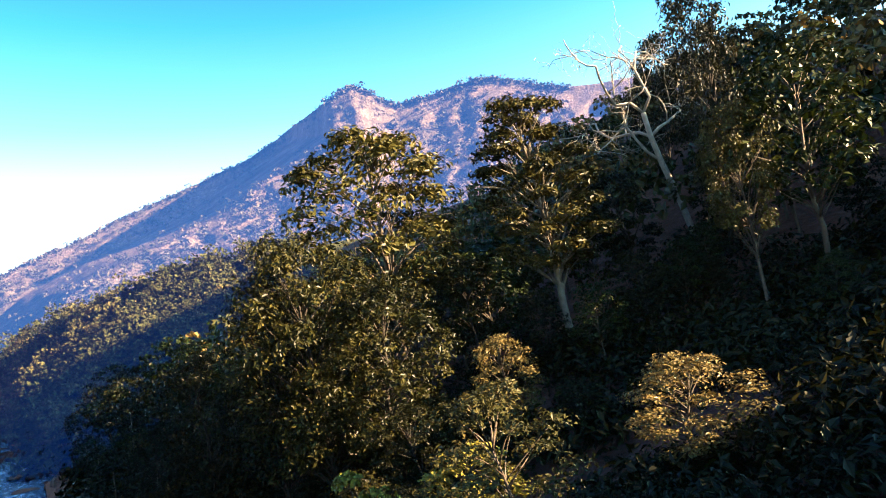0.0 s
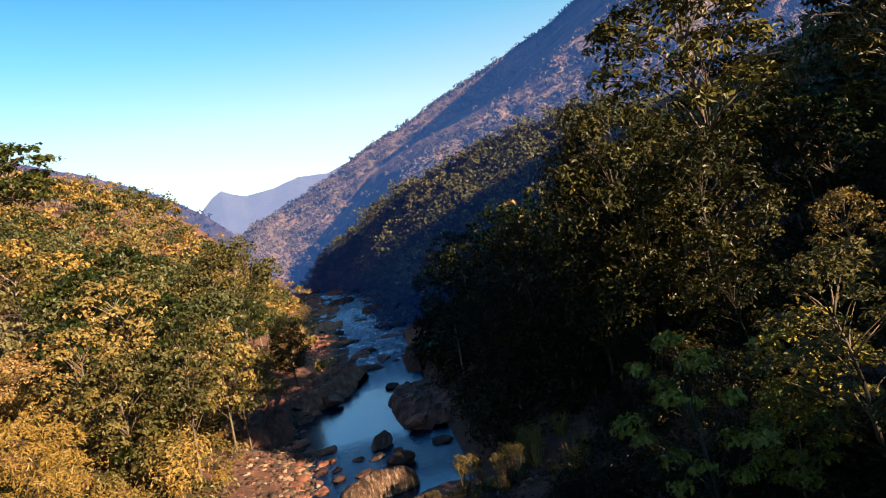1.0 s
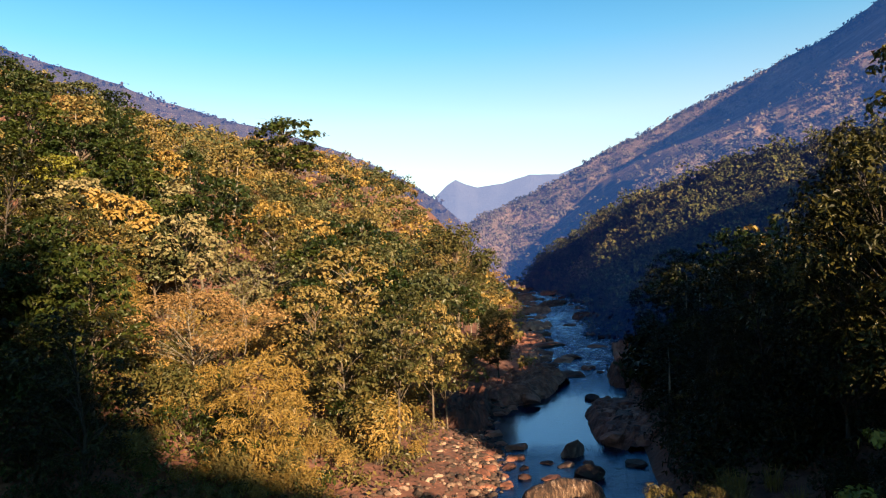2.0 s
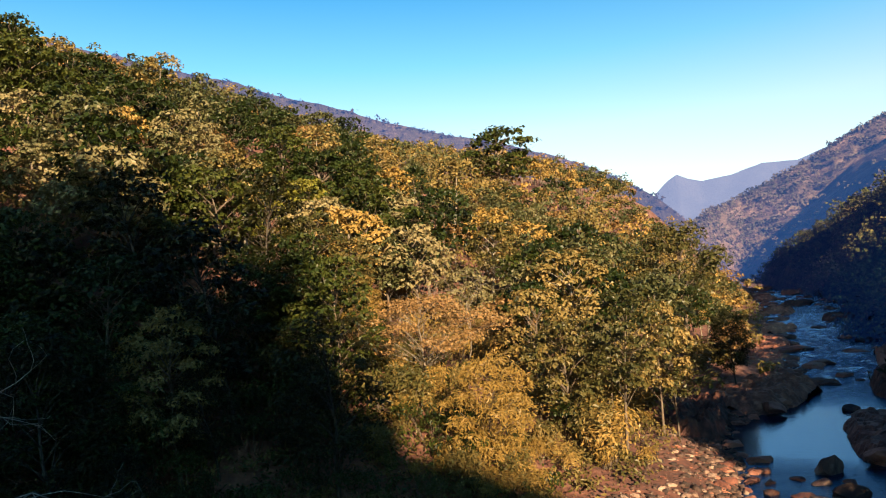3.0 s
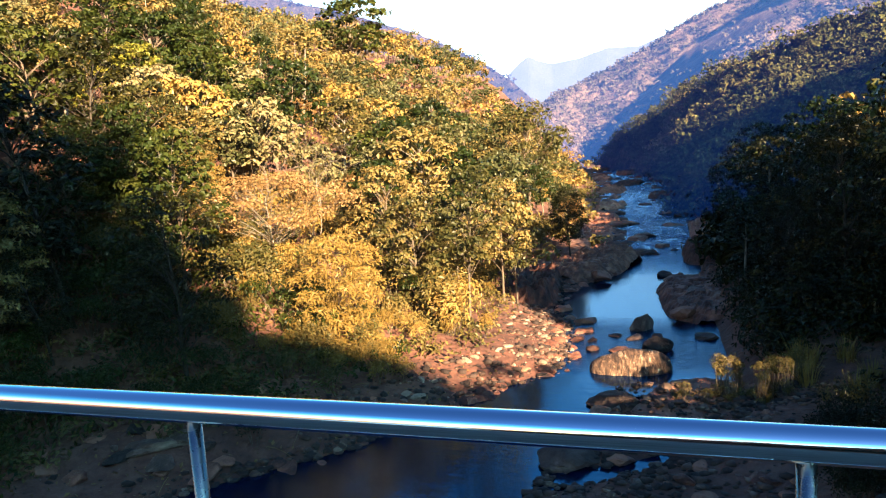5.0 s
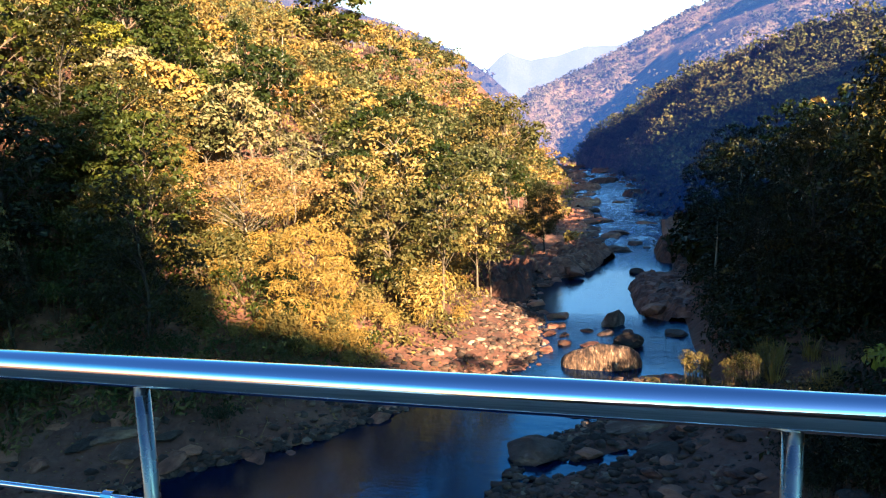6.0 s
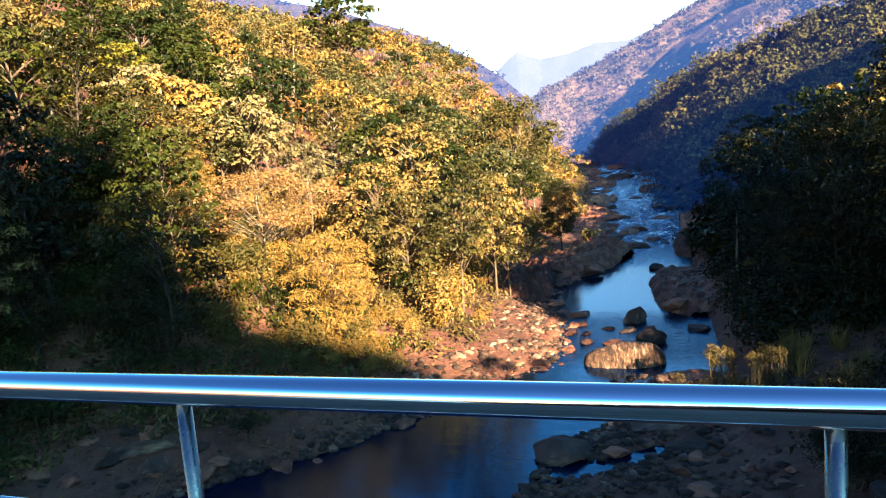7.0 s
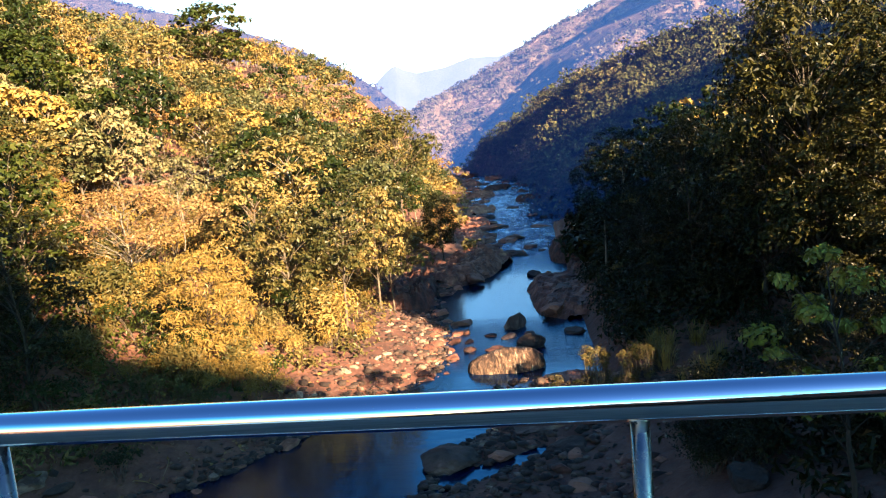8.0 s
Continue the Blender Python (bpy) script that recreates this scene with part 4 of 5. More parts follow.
def plant_undergrowth():
    """Low scrub that nobody could count, over the floor of the wood and along the far shores."""
    nr = np.random.default_rng(91)
    for mat, label, boxes in (
            (LEAF_SHADED, "tangled undergrowth of the steep bank, darkened for shade", ((5, 34, 8, 40, 900, 1.0, 0.28), (9, 34, 1, 16, 420, 1.0, 0.17), (14, 48, 4, 34, 760, 1.4, 0.36), (-60, 16, 60, 330, 1100, 1.7, 0.8))),
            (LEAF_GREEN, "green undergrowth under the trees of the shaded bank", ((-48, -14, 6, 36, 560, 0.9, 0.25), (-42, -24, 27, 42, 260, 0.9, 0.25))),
            (LEAF_OLIVE, "olive undergrowth between the bank trees", ((-44, -8, 16, 60, 900, 0.8, 0.24), (-60, -14, 50, 100, 560, 1.3, 0.4), (-70, -6, 60, 330, 600, 1.5, 0.7), (-80, -44, 10, 50, 420, 1.3, 0.4)))):
        g = Geo()
        for x0, x1, y0, y1, n, r, leaf in boxes:
            for i in range(n):
                px, py = nr.uniform(x0, x1), nr.uniform(y0, y1)
                if mat is LEAF_SHADED and i % 2 and y0 > 4 and x0 < 14:
                    py = nr.uniform(34, 60) if y0 < 50 else py
                    px = float(shore(SHORE_R, py)) + nr.uniform(1.2, 9.0)
                dl, dr = float(shore(SHORE_L, py)) - px, px - float(shore(SHORE_R, py))
                side = dr if mat is LEAF_SHADED else dl
                if mat is LEAF_SHADED and 31 < px + py < 37 and px < 22 and py > 12:
                    continue
                if side < ((7.0 if py < 34 else 1.2) if mat is LEAF_SHADED else (3.9 if py < 95 else 1.5)) or side > {14: 46, -60: 46, -80: 72}.get(x0, 32):
                    continue
                c = np.array([px, py, float(height(px, py)) + r * 0.35])
                g.add(*lobe_leaves(nr, c, r * nr.uniform(0.7, 1.4), 80 if leaf < 0.2 else 40, leaf * 1.15, 0.5, 0.7))
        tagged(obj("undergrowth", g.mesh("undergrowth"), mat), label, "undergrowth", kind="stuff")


def scatter_litter():
    """Fallen leaves and bits of wood on the shaded bank below the bridge."""
    nr, g = np.random.default_rng(63), Geo()
    x, y = nr.uniform(-44, -8, 5200), nr.uniform(6, 34, 5200)
    inland = shore(SHORE_L, y) - x
    keep = (inland > 0.6) & (inland < 22)
    x, y = x[keep], y[keep]
    p = np.column_stack([x, y, height(x, y) + 0.05])
    n = unit(nr.normal(size=(len(x), 3)) * 0.5 + np.array([0, 0, 1.0]))
    g.add(*leaf_blades(nr, p, n, 0.10 + 0.22 * nr.random(len(x)) ** 2, 0.55))
    for k in range(0, len(x), 30):
        a = nr.random() * 6.28
        d = np.array([math.cos(a), math.sin(a), 0.08]) * (0.4 + 1.2 * nr.random())
        q = p[k] + d
        q[2] = float(height(q[0], q[1])) + 0.12
        g.tube(limb_path(nr, p[k], q, 0.1, 4), np.linspace(0.025, 0.01, 4), 4)
    tagged(obj("leaf_litter", g.mesh("leaf_litter"), LEAF_RUST), "dry fallen leaves and twigs on the earth bank", "leaf litter", kind="stuff")


def make_grass():
    rr, g = np.random.default_rng(77), Geo()
    for i in range(90):
        a, r = rr.random() * 6.28, 0.45 * rr.random() ** 0.5
        b = np.array([math.cos(a) * r, math.sin(a) * r, -0.05])
        h = 0.7 + 0.8 * rr.random()
        bend = np.array([math.cos(a), math.sin(a), 0]) * (0.15 + 0.6 * rr.random())
        side = np.array([-math.sin(a), math.cos(a), 0]) * 0.014
        m, t = b + bend * 0.35 + [0, 0, h * 0.6], b + bend + [0, 0, h]
        g.add([b - side, b + side, m + side, m - side, t], np.array([[0, 1, 2], [0, 2, 3]]))
        g.f.append(np.array([[3, 2, 4]]) + g.n - 5)
    ob = obj("grass_tuft", g.mesh("grass_tuft"), LEAF_GOLD)
    tagged(ob, "tall dry yellow grass tuft among river rocks", "grass", "dry grass tufts")
    return ob


def plant_grass():
    for i, (x, y) in enumerate(((-23.3, 33.3), (-25.7, 35.5), (-21.5, 32.0), (-24.5, 34.0), (-22.6, 35.2), (-20.0, 33.4), (-26.5, 37.4), (-24.4, 37.0), (-19.0, 31.0))):
        (BUSH_OLIVE, BUSH_GOLD, BUSH_GREEN)[i % 3].place(standing(x, y, rng.uniform(0.95, 1.35), x), group="bushes of the river bank")
    for i in range(64):
        x, y = rng.uniform(-28, -12.5), rng.uniform(27, 41)
        if float(shore(SHORE_L, y)) - x > 3.0:
            (BUSH_GOLD, BUSH_OLIVE)[i % 2].place(standing(x, y, rng.uniform(0.45, 0.9), x), group="bushes of the river bank")
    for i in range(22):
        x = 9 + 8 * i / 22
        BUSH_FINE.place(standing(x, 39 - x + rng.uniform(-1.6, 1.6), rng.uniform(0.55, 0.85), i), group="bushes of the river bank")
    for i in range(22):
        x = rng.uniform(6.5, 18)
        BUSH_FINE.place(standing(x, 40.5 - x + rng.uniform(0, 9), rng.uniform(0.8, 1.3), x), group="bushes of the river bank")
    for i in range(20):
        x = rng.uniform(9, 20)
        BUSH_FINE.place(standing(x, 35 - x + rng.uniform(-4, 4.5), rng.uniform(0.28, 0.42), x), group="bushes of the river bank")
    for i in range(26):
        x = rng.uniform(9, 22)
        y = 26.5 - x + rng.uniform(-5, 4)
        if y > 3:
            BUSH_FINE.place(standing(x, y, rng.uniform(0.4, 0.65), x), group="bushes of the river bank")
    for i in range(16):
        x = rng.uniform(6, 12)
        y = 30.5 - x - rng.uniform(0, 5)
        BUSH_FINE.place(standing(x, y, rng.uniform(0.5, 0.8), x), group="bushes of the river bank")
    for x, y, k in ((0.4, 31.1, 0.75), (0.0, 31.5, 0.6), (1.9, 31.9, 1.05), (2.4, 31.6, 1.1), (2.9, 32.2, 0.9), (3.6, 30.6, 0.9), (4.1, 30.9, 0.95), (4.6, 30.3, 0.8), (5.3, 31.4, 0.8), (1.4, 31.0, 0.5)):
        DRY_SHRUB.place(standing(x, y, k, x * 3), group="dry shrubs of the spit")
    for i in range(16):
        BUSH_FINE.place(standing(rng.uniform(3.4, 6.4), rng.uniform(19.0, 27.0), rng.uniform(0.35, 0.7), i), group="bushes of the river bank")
    # low growth on the muddy bank
    for i, (x, y, k) in enumerate(((-17.1, 22.4, 0.6), (-26.2, 18.6, 0.7), (-27.0, 20.4, 0.9), (-25.2, 17.2, 0.55), (-28.4, 19.0, 0.9), (-24.6, 21.6, 0.6), (-22.8, 22.8, 0.5), (-20.6, 23.8, 0.6), (-18.8, 24.6, 0.5), (-27.6, 16.4, 0.7), (-23.6, 24.0, 0.8), (-29.8, 25.3, 1.0), (-27.7, 24.8, 0.9), (-28.6, 26.8, 1.1), (-26.4, 26.0, 0.9), (-31.2, 23.6, 1.0), (-29.4, 22.8, 0.8))):
        BUSH_GREEN.place(standing(x, y, k, i), group="bushes of the river bank")
    for i in range(30):
        x, y = rng.uniform(-24, -14.5), rng.uniform(29.0, 36.0)
        if float(shore(SHORE_L, y)) - x > 4.2:
            (BUSH_GOLD, BUSH_OLIVE, BUSH_GOLD)[i % 3].place(standing(x, y, rng.uniform(0.55, 0.9), i), group="bushes of the river bank")
    kind = Kind(make_grass)
    for i in range(18):
        x, y = rng.uniform(0.6, 8.0), rng.uniform(28.3, 33.8)
        kind.place(standing(x, y, rng.uniform(0.4, 1.0), rng.uniform(0, 6.28), 0.0))


build_ground()
build_water()
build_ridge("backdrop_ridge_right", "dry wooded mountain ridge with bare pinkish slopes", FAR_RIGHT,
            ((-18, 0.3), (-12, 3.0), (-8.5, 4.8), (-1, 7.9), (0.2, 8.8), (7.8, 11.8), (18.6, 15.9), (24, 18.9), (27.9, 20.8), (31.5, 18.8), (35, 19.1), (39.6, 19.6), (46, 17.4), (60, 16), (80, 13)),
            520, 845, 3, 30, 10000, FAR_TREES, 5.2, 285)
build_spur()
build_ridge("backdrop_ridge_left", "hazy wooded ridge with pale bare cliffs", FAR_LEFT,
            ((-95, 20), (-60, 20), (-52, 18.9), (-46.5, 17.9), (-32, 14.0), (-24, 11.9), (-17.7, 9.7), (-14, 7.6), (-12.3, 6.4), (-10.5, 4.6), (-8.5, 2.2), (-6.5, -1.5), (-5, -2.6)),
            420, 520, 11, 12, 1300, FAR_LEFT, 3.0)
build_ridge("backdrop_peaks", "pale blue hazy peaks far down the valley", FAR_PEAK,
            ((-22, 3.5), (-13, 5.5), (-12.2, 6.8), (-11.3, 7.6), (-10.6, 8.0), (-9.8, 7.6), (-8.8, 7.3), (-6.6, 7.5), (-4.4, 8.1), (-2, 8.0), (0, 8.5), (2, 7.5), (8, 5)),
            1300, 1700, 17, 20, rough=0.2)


# ---------------------------------------------------------------- rocks
def rock_mesh(seed, sub=4, rough=0.34, flat=0.65):
    """A weathered stone: lumps, flat breaks and fine cracks on a ball."""
    bm = bmesh.new()
    bmesh.ops.create_icosphere(bm, subdivisions=sub, radius=1.0)
    off = Vector((seed * 7.31, seed * 3.17, seed * 1.93))
    rr = random.Random(seed)
    cuts = [(Vector((rr.gauss(0, 1), rr.gauss(0, 1), rr.gauss(0, 1))).normalized(), rr.uniform(0.5, 0.86)) for _ in range(13)]
    for v in bm.verts:
        p = v.co.copy()
        n = noise.noise(p * 1.1 + off) * rough * 1.5
        q = p * (1 + n)
        for d, lim in cuts:
            over = q.dot(d) - lim
            if over > 0:
                q -= d * over * 0.96
        q *= 1 + noise.noise(p * 4.5 + off) * rough * 0.22 + noise.noise(p * 11 + off) * rough * 0.09
        q.z = q.z * flat if q.z > 0 else q.z * 0.45
        v.co = q
    me = bpy.data.meshes.new("rock")
    bm.to_mesh(me)
    bm.free()
    me.polygons.foreach_set("use_smooth", [False] * len(me.polygons))
    return me


def bedrock(label, x, y, length, width, tall, turn, seed):
    """A ledge of layered bedrock, broken into steps, that dips under the ground and the water."""
    nu, nv = 72, 40
    u, v = np.meshgrid(np.linspace(-1, 1, nu), np.linspace(-1, 1, nv), indexing="ij")
    wob = 0.35 * fbm(u * 2 + seed, v * 2, seed, 3)
    rim = np.clip(1.15 - (np.abs(u) ** 2.6 + np.abs(v + wob) ** 2.2), -0.4, 1)
    lump = fbm(u * length * 0.35 + seed * 5, v * width * 0.5, seed + 1, 5)
    z = tall * (np.clip(rim * 1.5, -0.5, 0.8) + 1.1 * lump)
    z = z + tall * 0.55 * (0.22 - np.abs(fbm(u * length * 0.8, v * width * 0.8, seed + 7, 4))) * np.clip(rim * 2, 0, 1)
    step = 0.27
    k = np.floor(z / step)
    f = z / step - k
    z = (k + np.clip(f * 2.6 - 0.8, 0, 1)) * step + 0.16 * fbm(u * length * 2.2, v * width * 2.2, seed + 2, 3)
    z = np.where(rim < -0.05, -1.2, z)
    verts = np.stack([v * width / 2 + 0.25 * lump, u * length / 2, z], -1).reshape(-1, 3)
    ob = obj("rock_ledge", mesh_of("rock_ledge", verts, grid_faces(nu, nv)), ROCK)
    ob.matrix_basis = Matrix.LocRotScale((x, y, 0), Euler((0, 0, turn)), None)
    tagged(ob, label, "rock")


BANDED = banded_material()
ROCK_MESHES = [rock_mesh(i + 1) for i in range(6)]
SMALL_MESHES = [rock_mesh(i + 11, 3) for i in range(6)]
STONE_MESHES = [rock_mesh(i + 20, 2, 0.42, 0.75) for i in range(6)]


def rock(name, label, x, y, z, sx, sy, sz, turn=0.0, mat=None, which=0, category="rock", group="", meshes=None):
    ob = obj(name, (meshes or ROCK_MESHES)[which], mat or ROCK)
    ob.matrix_basis = Matrix.LocRotScale((x, y, z), Euler((0, 0, turn)), (sx, sy, sz))
    tagged(ob, label, category, group)
    return ob


def banded_boulder(x, y):
    """A long whaleback boulder, grooved across its back by the floods."""
    nu, nv = 120, 64
    a, b = np.meshgrid(np.linspace(0, math.pi, nu), np.linspace(0, 2 * math.pi, nv), indexing="ij")
    px, py, pz = -np.cos(a), np.sin(a) ** 0.72 * np.cos(b), np.sin(a) ** 0.72 * np.sin(b)
    slant = px * 2.3 + 0.28 * py + 0.35 * pz
    lump = fbm(px * 1.3 + 4, py * 1.1 + pz * 0.9, 61, 3)
    groove = fbm(slant * 2.6, py * 0.45 + pz * 0.6, 62, 4)
    r = 1 + 0.22 * lump + 0.20 * groove - 0.10 * np.abs(fbm(slant * 4.6, pz, 63, 2))
    verts = np.stack([px * 2.2 * (1 + 0.10 * lump), py * 1.2 * r, pz * (1.12 + 0.12 * px) * r], -1).reshape(-1, 3)
    ob = obj("boulder", mesh_of("boulder", verts, grid_faces(nu, nv), True), BANDED)
    ob.matrix_basis = Matrix.LocRotScale((x, y, 0.0), Euler((0, 0, 0.12)), None)
    tagged(ob, "long whale-backed boulder with pale streaks standing in the shallows", "boulder")


def build_rocks():
    banded_boulder(-2.3, 36.5)
    rock("boulder", "dark smooth boulder in the river", -0.9, 40.6, 0.05, 1.25, 0.9, 1.1, 0.4, None, 1, "boulder")
    rock("boulder", "dark jagged rock in the middle of the pool", -1.95, 45.6, 0.1, 0.95, 0.8, 1.55, 1.0, None, 2, "boulder")
    rock("boulder", "flat dark rock in the river", -2.4, 43.0, 0.0, 0.7, 0.5, 0.5, 0.4, None, 3, "boulder")
    rock("boulder", "flat dark rock by the wooded bank", 2.0, 43.5, 0.0, 1.0, 0.8, 0.7, 0.2, None, 4, "boulder")
    rock("boulder", "flat rock standing in the pool", -0.6, 66.0, 0.0, 0.9, 1.3, 0.7, 0.1, None, 1, "boulder")
    rock("rock_outcrop", "low brown slab in the shallows below the bridge", -4.0, 24.6, 0.0, 1.35, 1.7, 0.85, -0.5, None, 1)
    rock("rock_outcrop", "low reddish slab between the puddles below the bridge", 0.7, 24.6, 0.35, 1.25, 0.8, 0.75, 0.2, None, 5)
    rock("rock_outcrop", "dark rounded rock at the tip of the spit", -2.7, 30.9, 0.1, 1.25, 1.4, 1.0, 0.4, None, 2)
    rock("rock_outcrop", "dark brown rock beside the spit", -3.2, 29.3, 0.0, 0.9, 0.8, 0.75, 1.4, None, 3)
    rock("rock_outcrop", "low dark slab at the foot of the spit", -1.0, 28.9, 0.1, 1.5, 0.8, 0.6, 0.1, None, 4)
    for x, y, k in ((-4.8, 40.4, 0.5), (-3.1, 40.2, 0.6), (-3.6, 43.6, 0.42), (-5.6, 44.6, 0.55), (-5.0, 42.4, 0.35), (-5.9, 47.3, 0.7), (-1.0, 43.6, 0.4)):
        rock("river_rock", "small dark rock standing in the pool", x, y, 0.0, k * 1.3, k, k * 0.8, x, None, int(-x) % 6, "rock", "rocks of the pool", SMALL_MESHES)
    rock("rock_outcrop", "low wet slab below the bridge", -0.2, 27.6, 0.2, 1.7, 1.1, 0.7, 0.1, None, 3)
    rock("boulder", "pale round boulder below the bridge", 5.6, 18.3, 2.0, 0.8, 0.8, 1.1, 0.1, None, 4, "boulder")
    rock("boulder", "sunlit brown boulder on the bank", 6.9, 21.3, 2.2, 1.4, 0.9, 0.8, 0.1, None, 5, "boulder")
    for x, y, a, b, c, w in ((-20.8, 20.6, 1.5, 0.9, 0.55, 0), (-19.9, 20.0, 0.9, 0.7, 0.5, 3), (-21.6, 19.7, 0.8, 0.6, 0.4, 2), (-20.2, 21.5, 1.0, 0.6, 0.5, 4), (-19.0, 21.4, 0.8, 0.45, 0.35, 1), (-22.2, 21.2, 0.7, 0.5, 0.4, 5)):
        rock("rock_outcrop", "earth-crusted pale rock half sunk in the muddy bank", x, y, float(height(x, y)) - 0.05, a, b, c, 0.7 + 0.4 * w, STONE, w)
    bedrock("brown layered bedrock shelf reaching into the river", -8.0, 71.0, 18, 8.0, 1.5, -0.2, 1)
    bedrock("steep red-brown rock bank above the dark pool", -12.2, 56.5, 15, 6.0, 1.9, 0.05, 9)
    bedrock("low brown bedrock bar beside the rapids", -10.6, 100.0, 22, 5.5, 0.9, 0.1, 2)
    bedrock("low bedrock bar lying across the rapids", -11.4, 122.0, 20, 6.0, 0.9, 0.05, 3)
    bedrock("long dark bedrock ledge under the wooded bank", 2.2, 55.0, 16, 6.4, 1.0, 0.1, 4)
    bedrock("brown bedrock ledge at the foot of the wood", 3.6, 77.0, 12, 5.0, 1.7, 0.0, 5)
    bedrock("dark bedrock at the foot of the wooded bank", 4.6, 65.0, 14, 4.0, 1.2, 0.0, 6)
    bedrock("dark bedrock shore beside the rapids", 5.5, 98.0, 30, 6.0, 1.2, 0.0, 7)
    bedrock("pebbly rock spit with dry grass below the bridge", 2.0, 30.8, 7.5, 8.5, 0.3, 1.2, 8)
    for k, y in enumerate((150, 178, 212, 250, 300, 360, 440, 540)):
        l, r = float(shore(SHORE_L, y)), float(shore(SHORE_R, y))
        bedrock("brown bedrock bar in the rapids far down the river", l + (r - l) * (0.12, 0.8, 0.2, 0.5)[k % 4], y, 0.10 * y, 2.2 + 0.026 * y, 0.6 + 0.0025 * y, 0.1 * (k % 3 - 1), 21 + k)
    rr = random.Random(5)
    for i in range(70):
        x, y, s = rr.uniform(-5.2, 3.8), rr.uniform(19.5, 28.5), 0.12 + 0.55 * rr.random() ** 3
        if float(height(x, y)) < 0.02:
            continue
        rock("river_rock", "brown rock on the gravel flat below the bridge", x, y, max(0.0, float(height(x, y))), s * rr.uniform(0.8, 1.5), s, s * 0.7, rr.uniform(0, 6), None, i % 6, "rock", "rocks of the gravel flat", SMALL_MESHES)
    rr = random.Random(17)
    for i in range(34):
        x, y = (rr.uniform(-0.2, 3.2), rr.uniform(48, 62)) if i % 2 else (rr.uniform(-10.5, -5.5), rr.uniform(60, 79))
        s = rr.uniform(0.4, 1.2)
        rock("river_rock", "angular brown rock broken from the ledge", x, y, 0.5, s * rr.uniform(0.9, 1.7), s, s * 0.9, rr.uniform(0, 6), None, i % 6, "rock", "rocks of the ledges", SMALL_MESHES)
    rr = random.Random(21)
    for i in range(150):
        y = 80 + 125 * (i / 70) ** 1.2
        l, r = float(shore(SHORE_L, y)), float(shore(SHORE_R, y))
        x = rr.uniform(l - 1, l + 6) if i % 3 else rr.uniform(l, r + 1)
        s = rr.uniform(0.5, 1.9) * (1 + max(0, y - 200) / 200)
        rock("river_rock", "brown rock among the rapids", x, y, 0.0, s * rr.uniform(0.8, 1.6), s, s * 0.6, rr.uniform(0, 6), None, i % 6, "rock", "rocks of the rapids", SMALL_MESHES)


def build_edge_rocks():
    rr = random.Random(52)
    for i in range(84):
        y = rr.uniform(22, 62)
        x = float(shore(SHORE_L, y)) - rr.uniform(-1.0, 0.8)
        s = rr.uniform(0.18, 0.62) * (1.3 if y > 50 else 1.0)
        rock("river_rock", "dark wet rock at the edge of the stony shore", x, y, max(0.0, float(height(x, y))) - s * 0.1, s * rr.uniform(0.9, 1.7), s, s * rr.uniform(0.7, 1.1), rr.uniform(0, 6), None, i % 6, "rock", "rocks at the water's edge", SMALL_MESHES)
    for i in range(40):
        y = rr.uniform(10, 27)
        x = float(shore(SHORE_L, y)) - rr.uniform(-0.4, 9.0)
        s = rr.uniform(0.2, 0.8)
        rock("river_rock", "earth-stained brown rock on the muddy bank", x, y, max(0.0, float(height(x, y))) - s * 0.15, s * rr.uniform(0.9, 1.8), s, s * 0.7, rr.uniform(0, 6), None, i % 6, "rock", "rocks of the muddy bank", SMALL_MESHES)


def build_shore_stones():
    rr = random.Random(33)
    for i in range(280):
        y = rr.uniform(27, 52)
        l = float(shore(SHORE_L, y))
        x = l - rr.uniform(-0.7, 4.6) * rr.random() ** 0.4
        s = 0.06 + 0.30 * rr.random() ** 3.5
        ob = obj("stone", STONE_MESHES[i % 6], STONE if l - x > 1.1 else ROCK)
        ob.matrix_basis = Matrix.LocRotScale((x, y, max(0.0, float(height(x, y))) - s * 0.05), Euler((0, 0, rr.uniform(0, 6))), (s * rr.uniform(0.9, 1.5), s, s * 0.9))
        tagged(ob, "pale brown rounded stone on the stony shore", "stone", "stones of the shore")
    g, gr = Geo(), np.random.default_rng(4)
    bm = bmesh.new()
    bmesh.ops.create_icosphere(bm, subdivisions=1, radius=1.0)
    bm.verts.ensure_lookup_table()
    base = np.array([v.co for v in bm.verts])
    tri = np.array([[v.index for v in f.verts] for f in bm.faces])
    bm.free()
    for i in range(5600):
        low = 0.0
        if i >= 5000:
            y = gr.uniform(14, 28)
            x = float(shore(SHORE_L, y)) - gr.uniform(-0.3, 1.6) * gr.random()
        elif i >= 4200:
            x, y = gr.uniform(-5.2, 3.5), gr.uniform(19, 28)
            if float(height(x, y)) < -0.05:
                continue
        elif i >= 3800:
            x, y, low = gr.uniform(-2.6, 5.5), gr.uniform(28.3, 33.3), 0.34
        elif i < 2600:
            y = gr.uniform(26 if i % 5 else 16, 66)
            x = float(shore(SHORE_L, y)) - gr.uniform(-0.8, 6.0) * gr.random() ** 0.6
        else:
            y = gr.uniform(18, 34)
            x = float(shore(SHORE_R, y)) + gr.uniform(-0.5, 9.0) * gr.random()
            if float(height(x, y)) < -0.05:
                continue
        s = 0.035 + 0.19 * gr.random() ** 3
        p = base * (1 + 0.30 * gr.normal(size=(len(base), 1))) * [s * 1.3, s, s * 0.75]
        g.add(p + [x, y, max(low, float(height(x, y))) + s * 0.2], tri)
    tagged(obj("pebbles", g.mesh("pebbles", True), STONE), "loose pebbles and cobbles of the shore", "stones", kind="stuff")


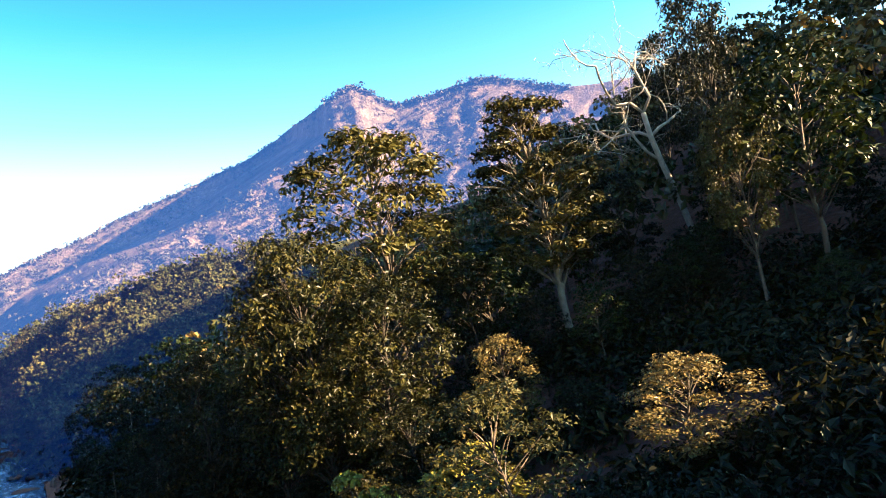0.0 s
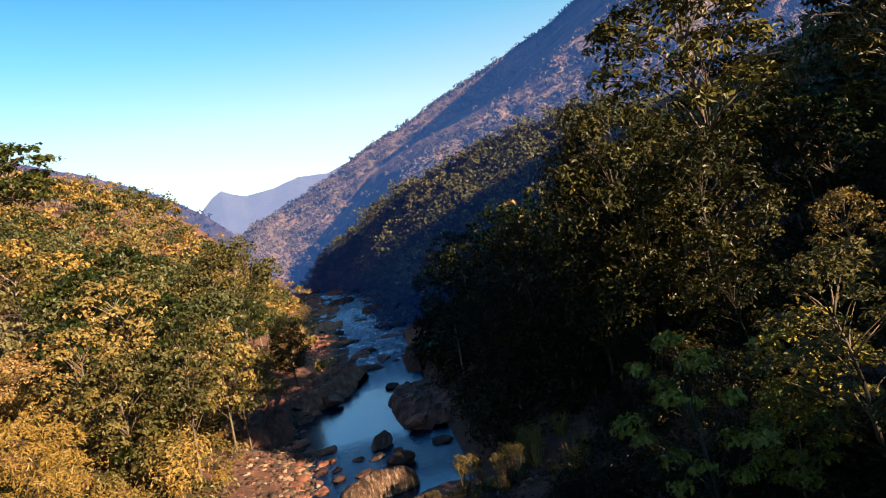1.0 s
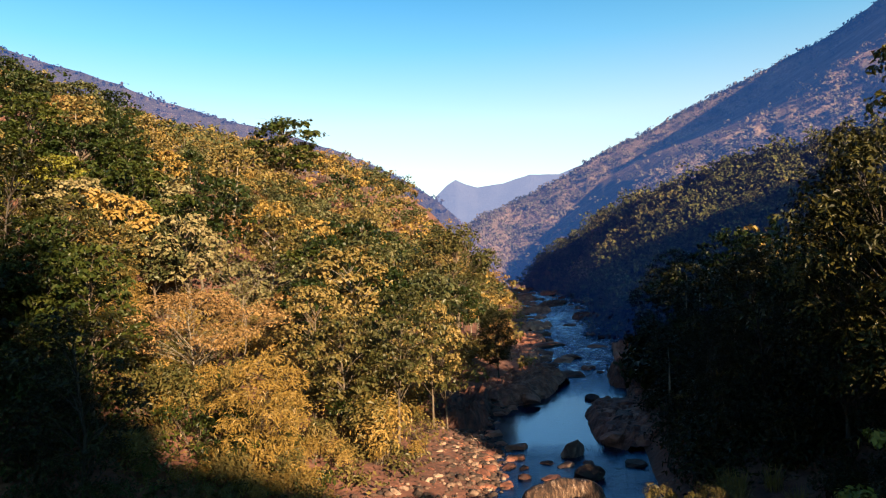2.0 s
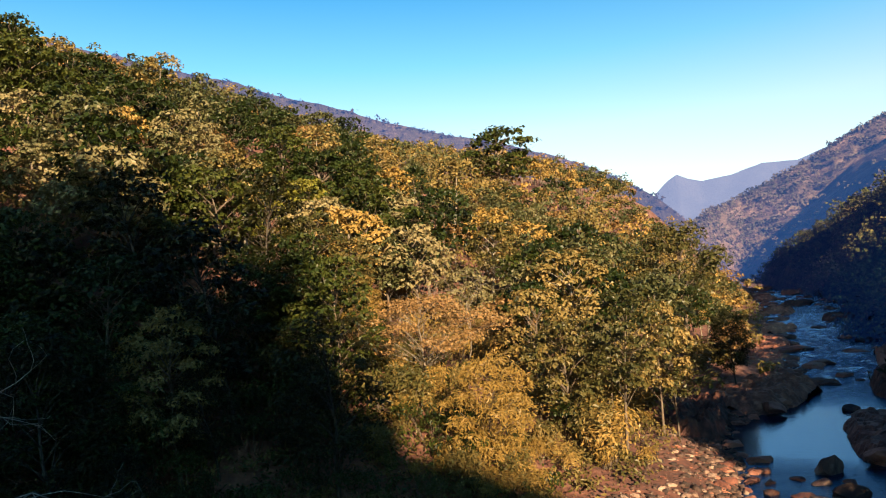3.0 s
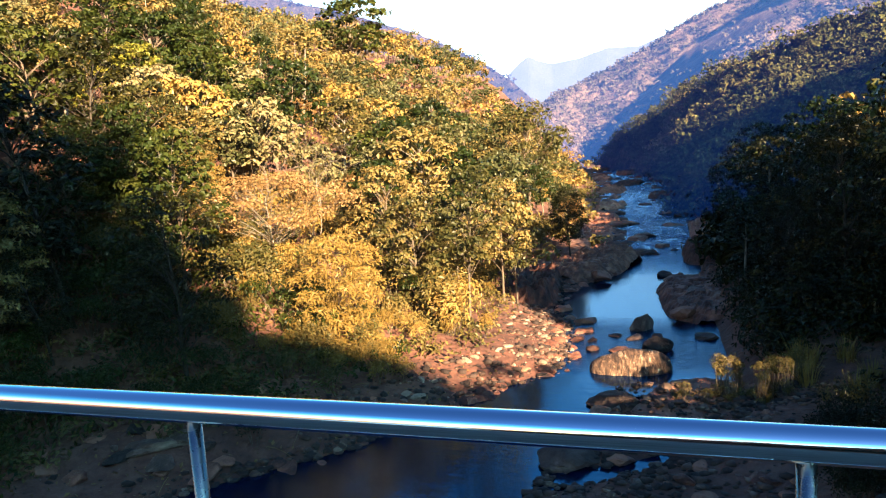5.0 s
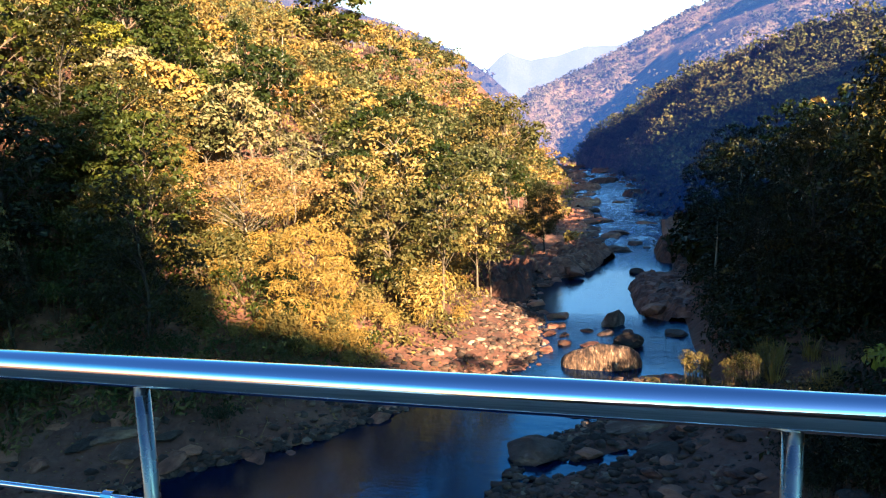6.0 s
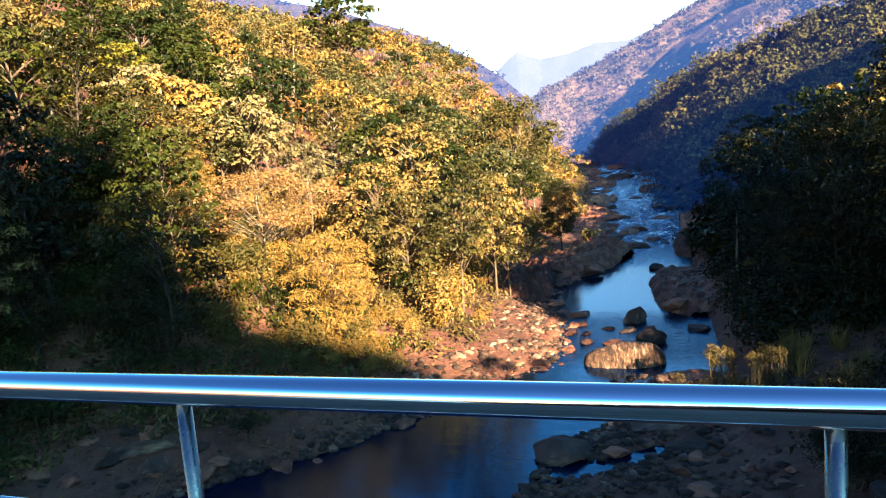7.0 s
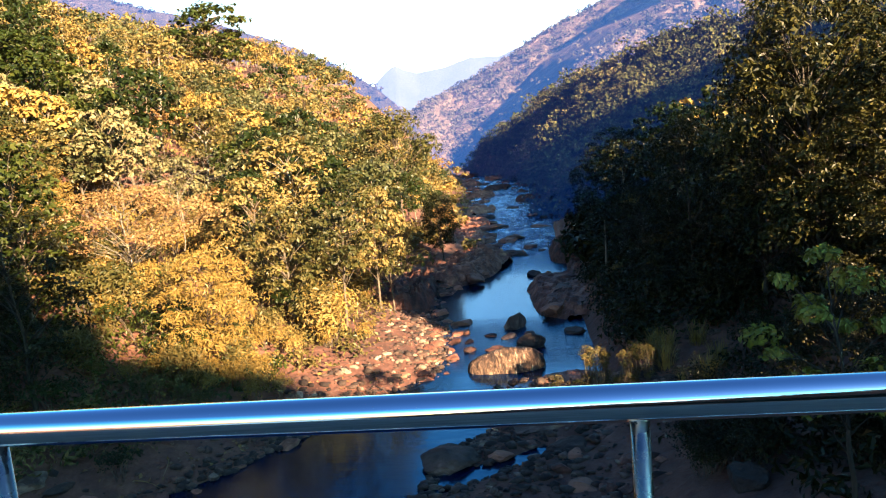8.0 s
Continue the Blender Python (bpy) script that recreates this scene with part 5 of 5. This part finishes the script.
# ---------------------------------------------------------------- bridge
def cylinder(geo, a, b, r, sides=20):
    geo.tube([a, b], (r, r), sides)


POST_X = [-1.199 + 1.4037 * k for k in range(-9, 9)]
RAIL_Z, DECK_Z = 11.5, 10.4


def build_railing():
    rail = new("railing")
    rail.location = (0, 0, DECK_Z)
    tagged(rail, "polished stainless steel tube railing of the bridge", "railing")
    x0, x1 = POST_X[0] - 0.7, POST_X[-1] + 0.7
    g = Geo()
    xs = np.linspace(x0, x1, 40)
    g.tube(np.column_stack([xs, 0 * xs, 0 * xs + RAIL_Z - DECK_Z]), [0.038] * 40, 32)
    obj("handrail", g.mesh("handrail", True), STEEL, rail, "thick polished steel handrail tube")
    g = Geo()
    cylinder(g, (0, 0, 0), (0, 0, RAIL_Z - DECK_Z - 0.03), 0.019, 24)
    post_me = g.mesh("post", True)
    g = Geo()
    g.tube([(0, 0, 0), (0, 0, 0.012), (0, 0, 0.016)], (0.05, 0.05, 0.04), 24)
    flange_me = g.mesh("flange", True)
    for x in POST_X:
        p = obj("post", post_me, BRUSHED, rail)
        p.location = (x, 0, 0)
        obj("flange", flange_me, STEEL, p)
    for z in (11.17, 10.827):
        g = Geo()
        g.tube([(x0, -0.0, z - DECK_Z), (x1, -0.0, z - DECK_Z)], (0.0085, 0.0085), 16)
        bar = obj("crossbar", g.mesh("crossbar", True), STEEL, rail, "thin steel crossbar")
        bm = bmesh.new()
        bmesh.ops.create_cone(bm, cap_ends=True, segments=16, radius1=0.017, radius2=0.017, depth=0.03, matrix=Matrix.Rotation(math.pi / 2, 4, "Y"))
        col = bpy.data.meshes.new("collar")
        bm.to_mesh(col)
        bm.free()
        for x in POST_X:
            for s in (-0.13, 0.41):
                c = obj("collar", col, STEEL, bar)
                c.location = (x + s, 0, z - DECK_Z)


def box(bm, x0, x1, y0, y1, z0, z1):
    m = Matrix.LocRotScale(((x0 + x1) / 2, (y0 + y1) / 2, (z0 + z1) / 2), None, (x1 - x0, y1 - y0, z1 - z0))
    bmesh.ops.create_cube(bm, size=1.0, matrix=m)


def build_bridge():
    b = new("bridge")
    tagged(b, "grey concrete road bridge over the river", "bridge", kind="structure")
    bm = bmesh.new()
    box(bm, -60, 32, -7.0, 0.25, 9.9, 10.25)
    part("deck", bm, CONCRETE, b, smooth=False)
    bm = bmesh.new()
    box(bm, -60, 32, -1.9, 0.2, 10.25, DECK_Z)
    part("footway", bm, CONCRETE, b, smooth=False)
    for y in (-5.6, -1.2):
        bm = bmesh.new()
        box(bm, -60, 32, y - 0.3, y + 0.3, 8.6, 9.9)
        part("girder", bm, CONCRETE, b, smooth=False)
    for x in (-32, 8):
        bm = bmesh.new()
        box(bm, x - 0.6, x + 0.6, -6.2, -0.8, -2, 8.6)
        part("pier", bm, CONCRETE, b, smooth=False)


build_bridge()
build_railing()
build_rocks()
build_edge_rocks()
build_shore_stones()
plant_single_trees()
plant_wood()
plant_bushes()
plant_undergrowth()
scatter_litter()
plant_grass()
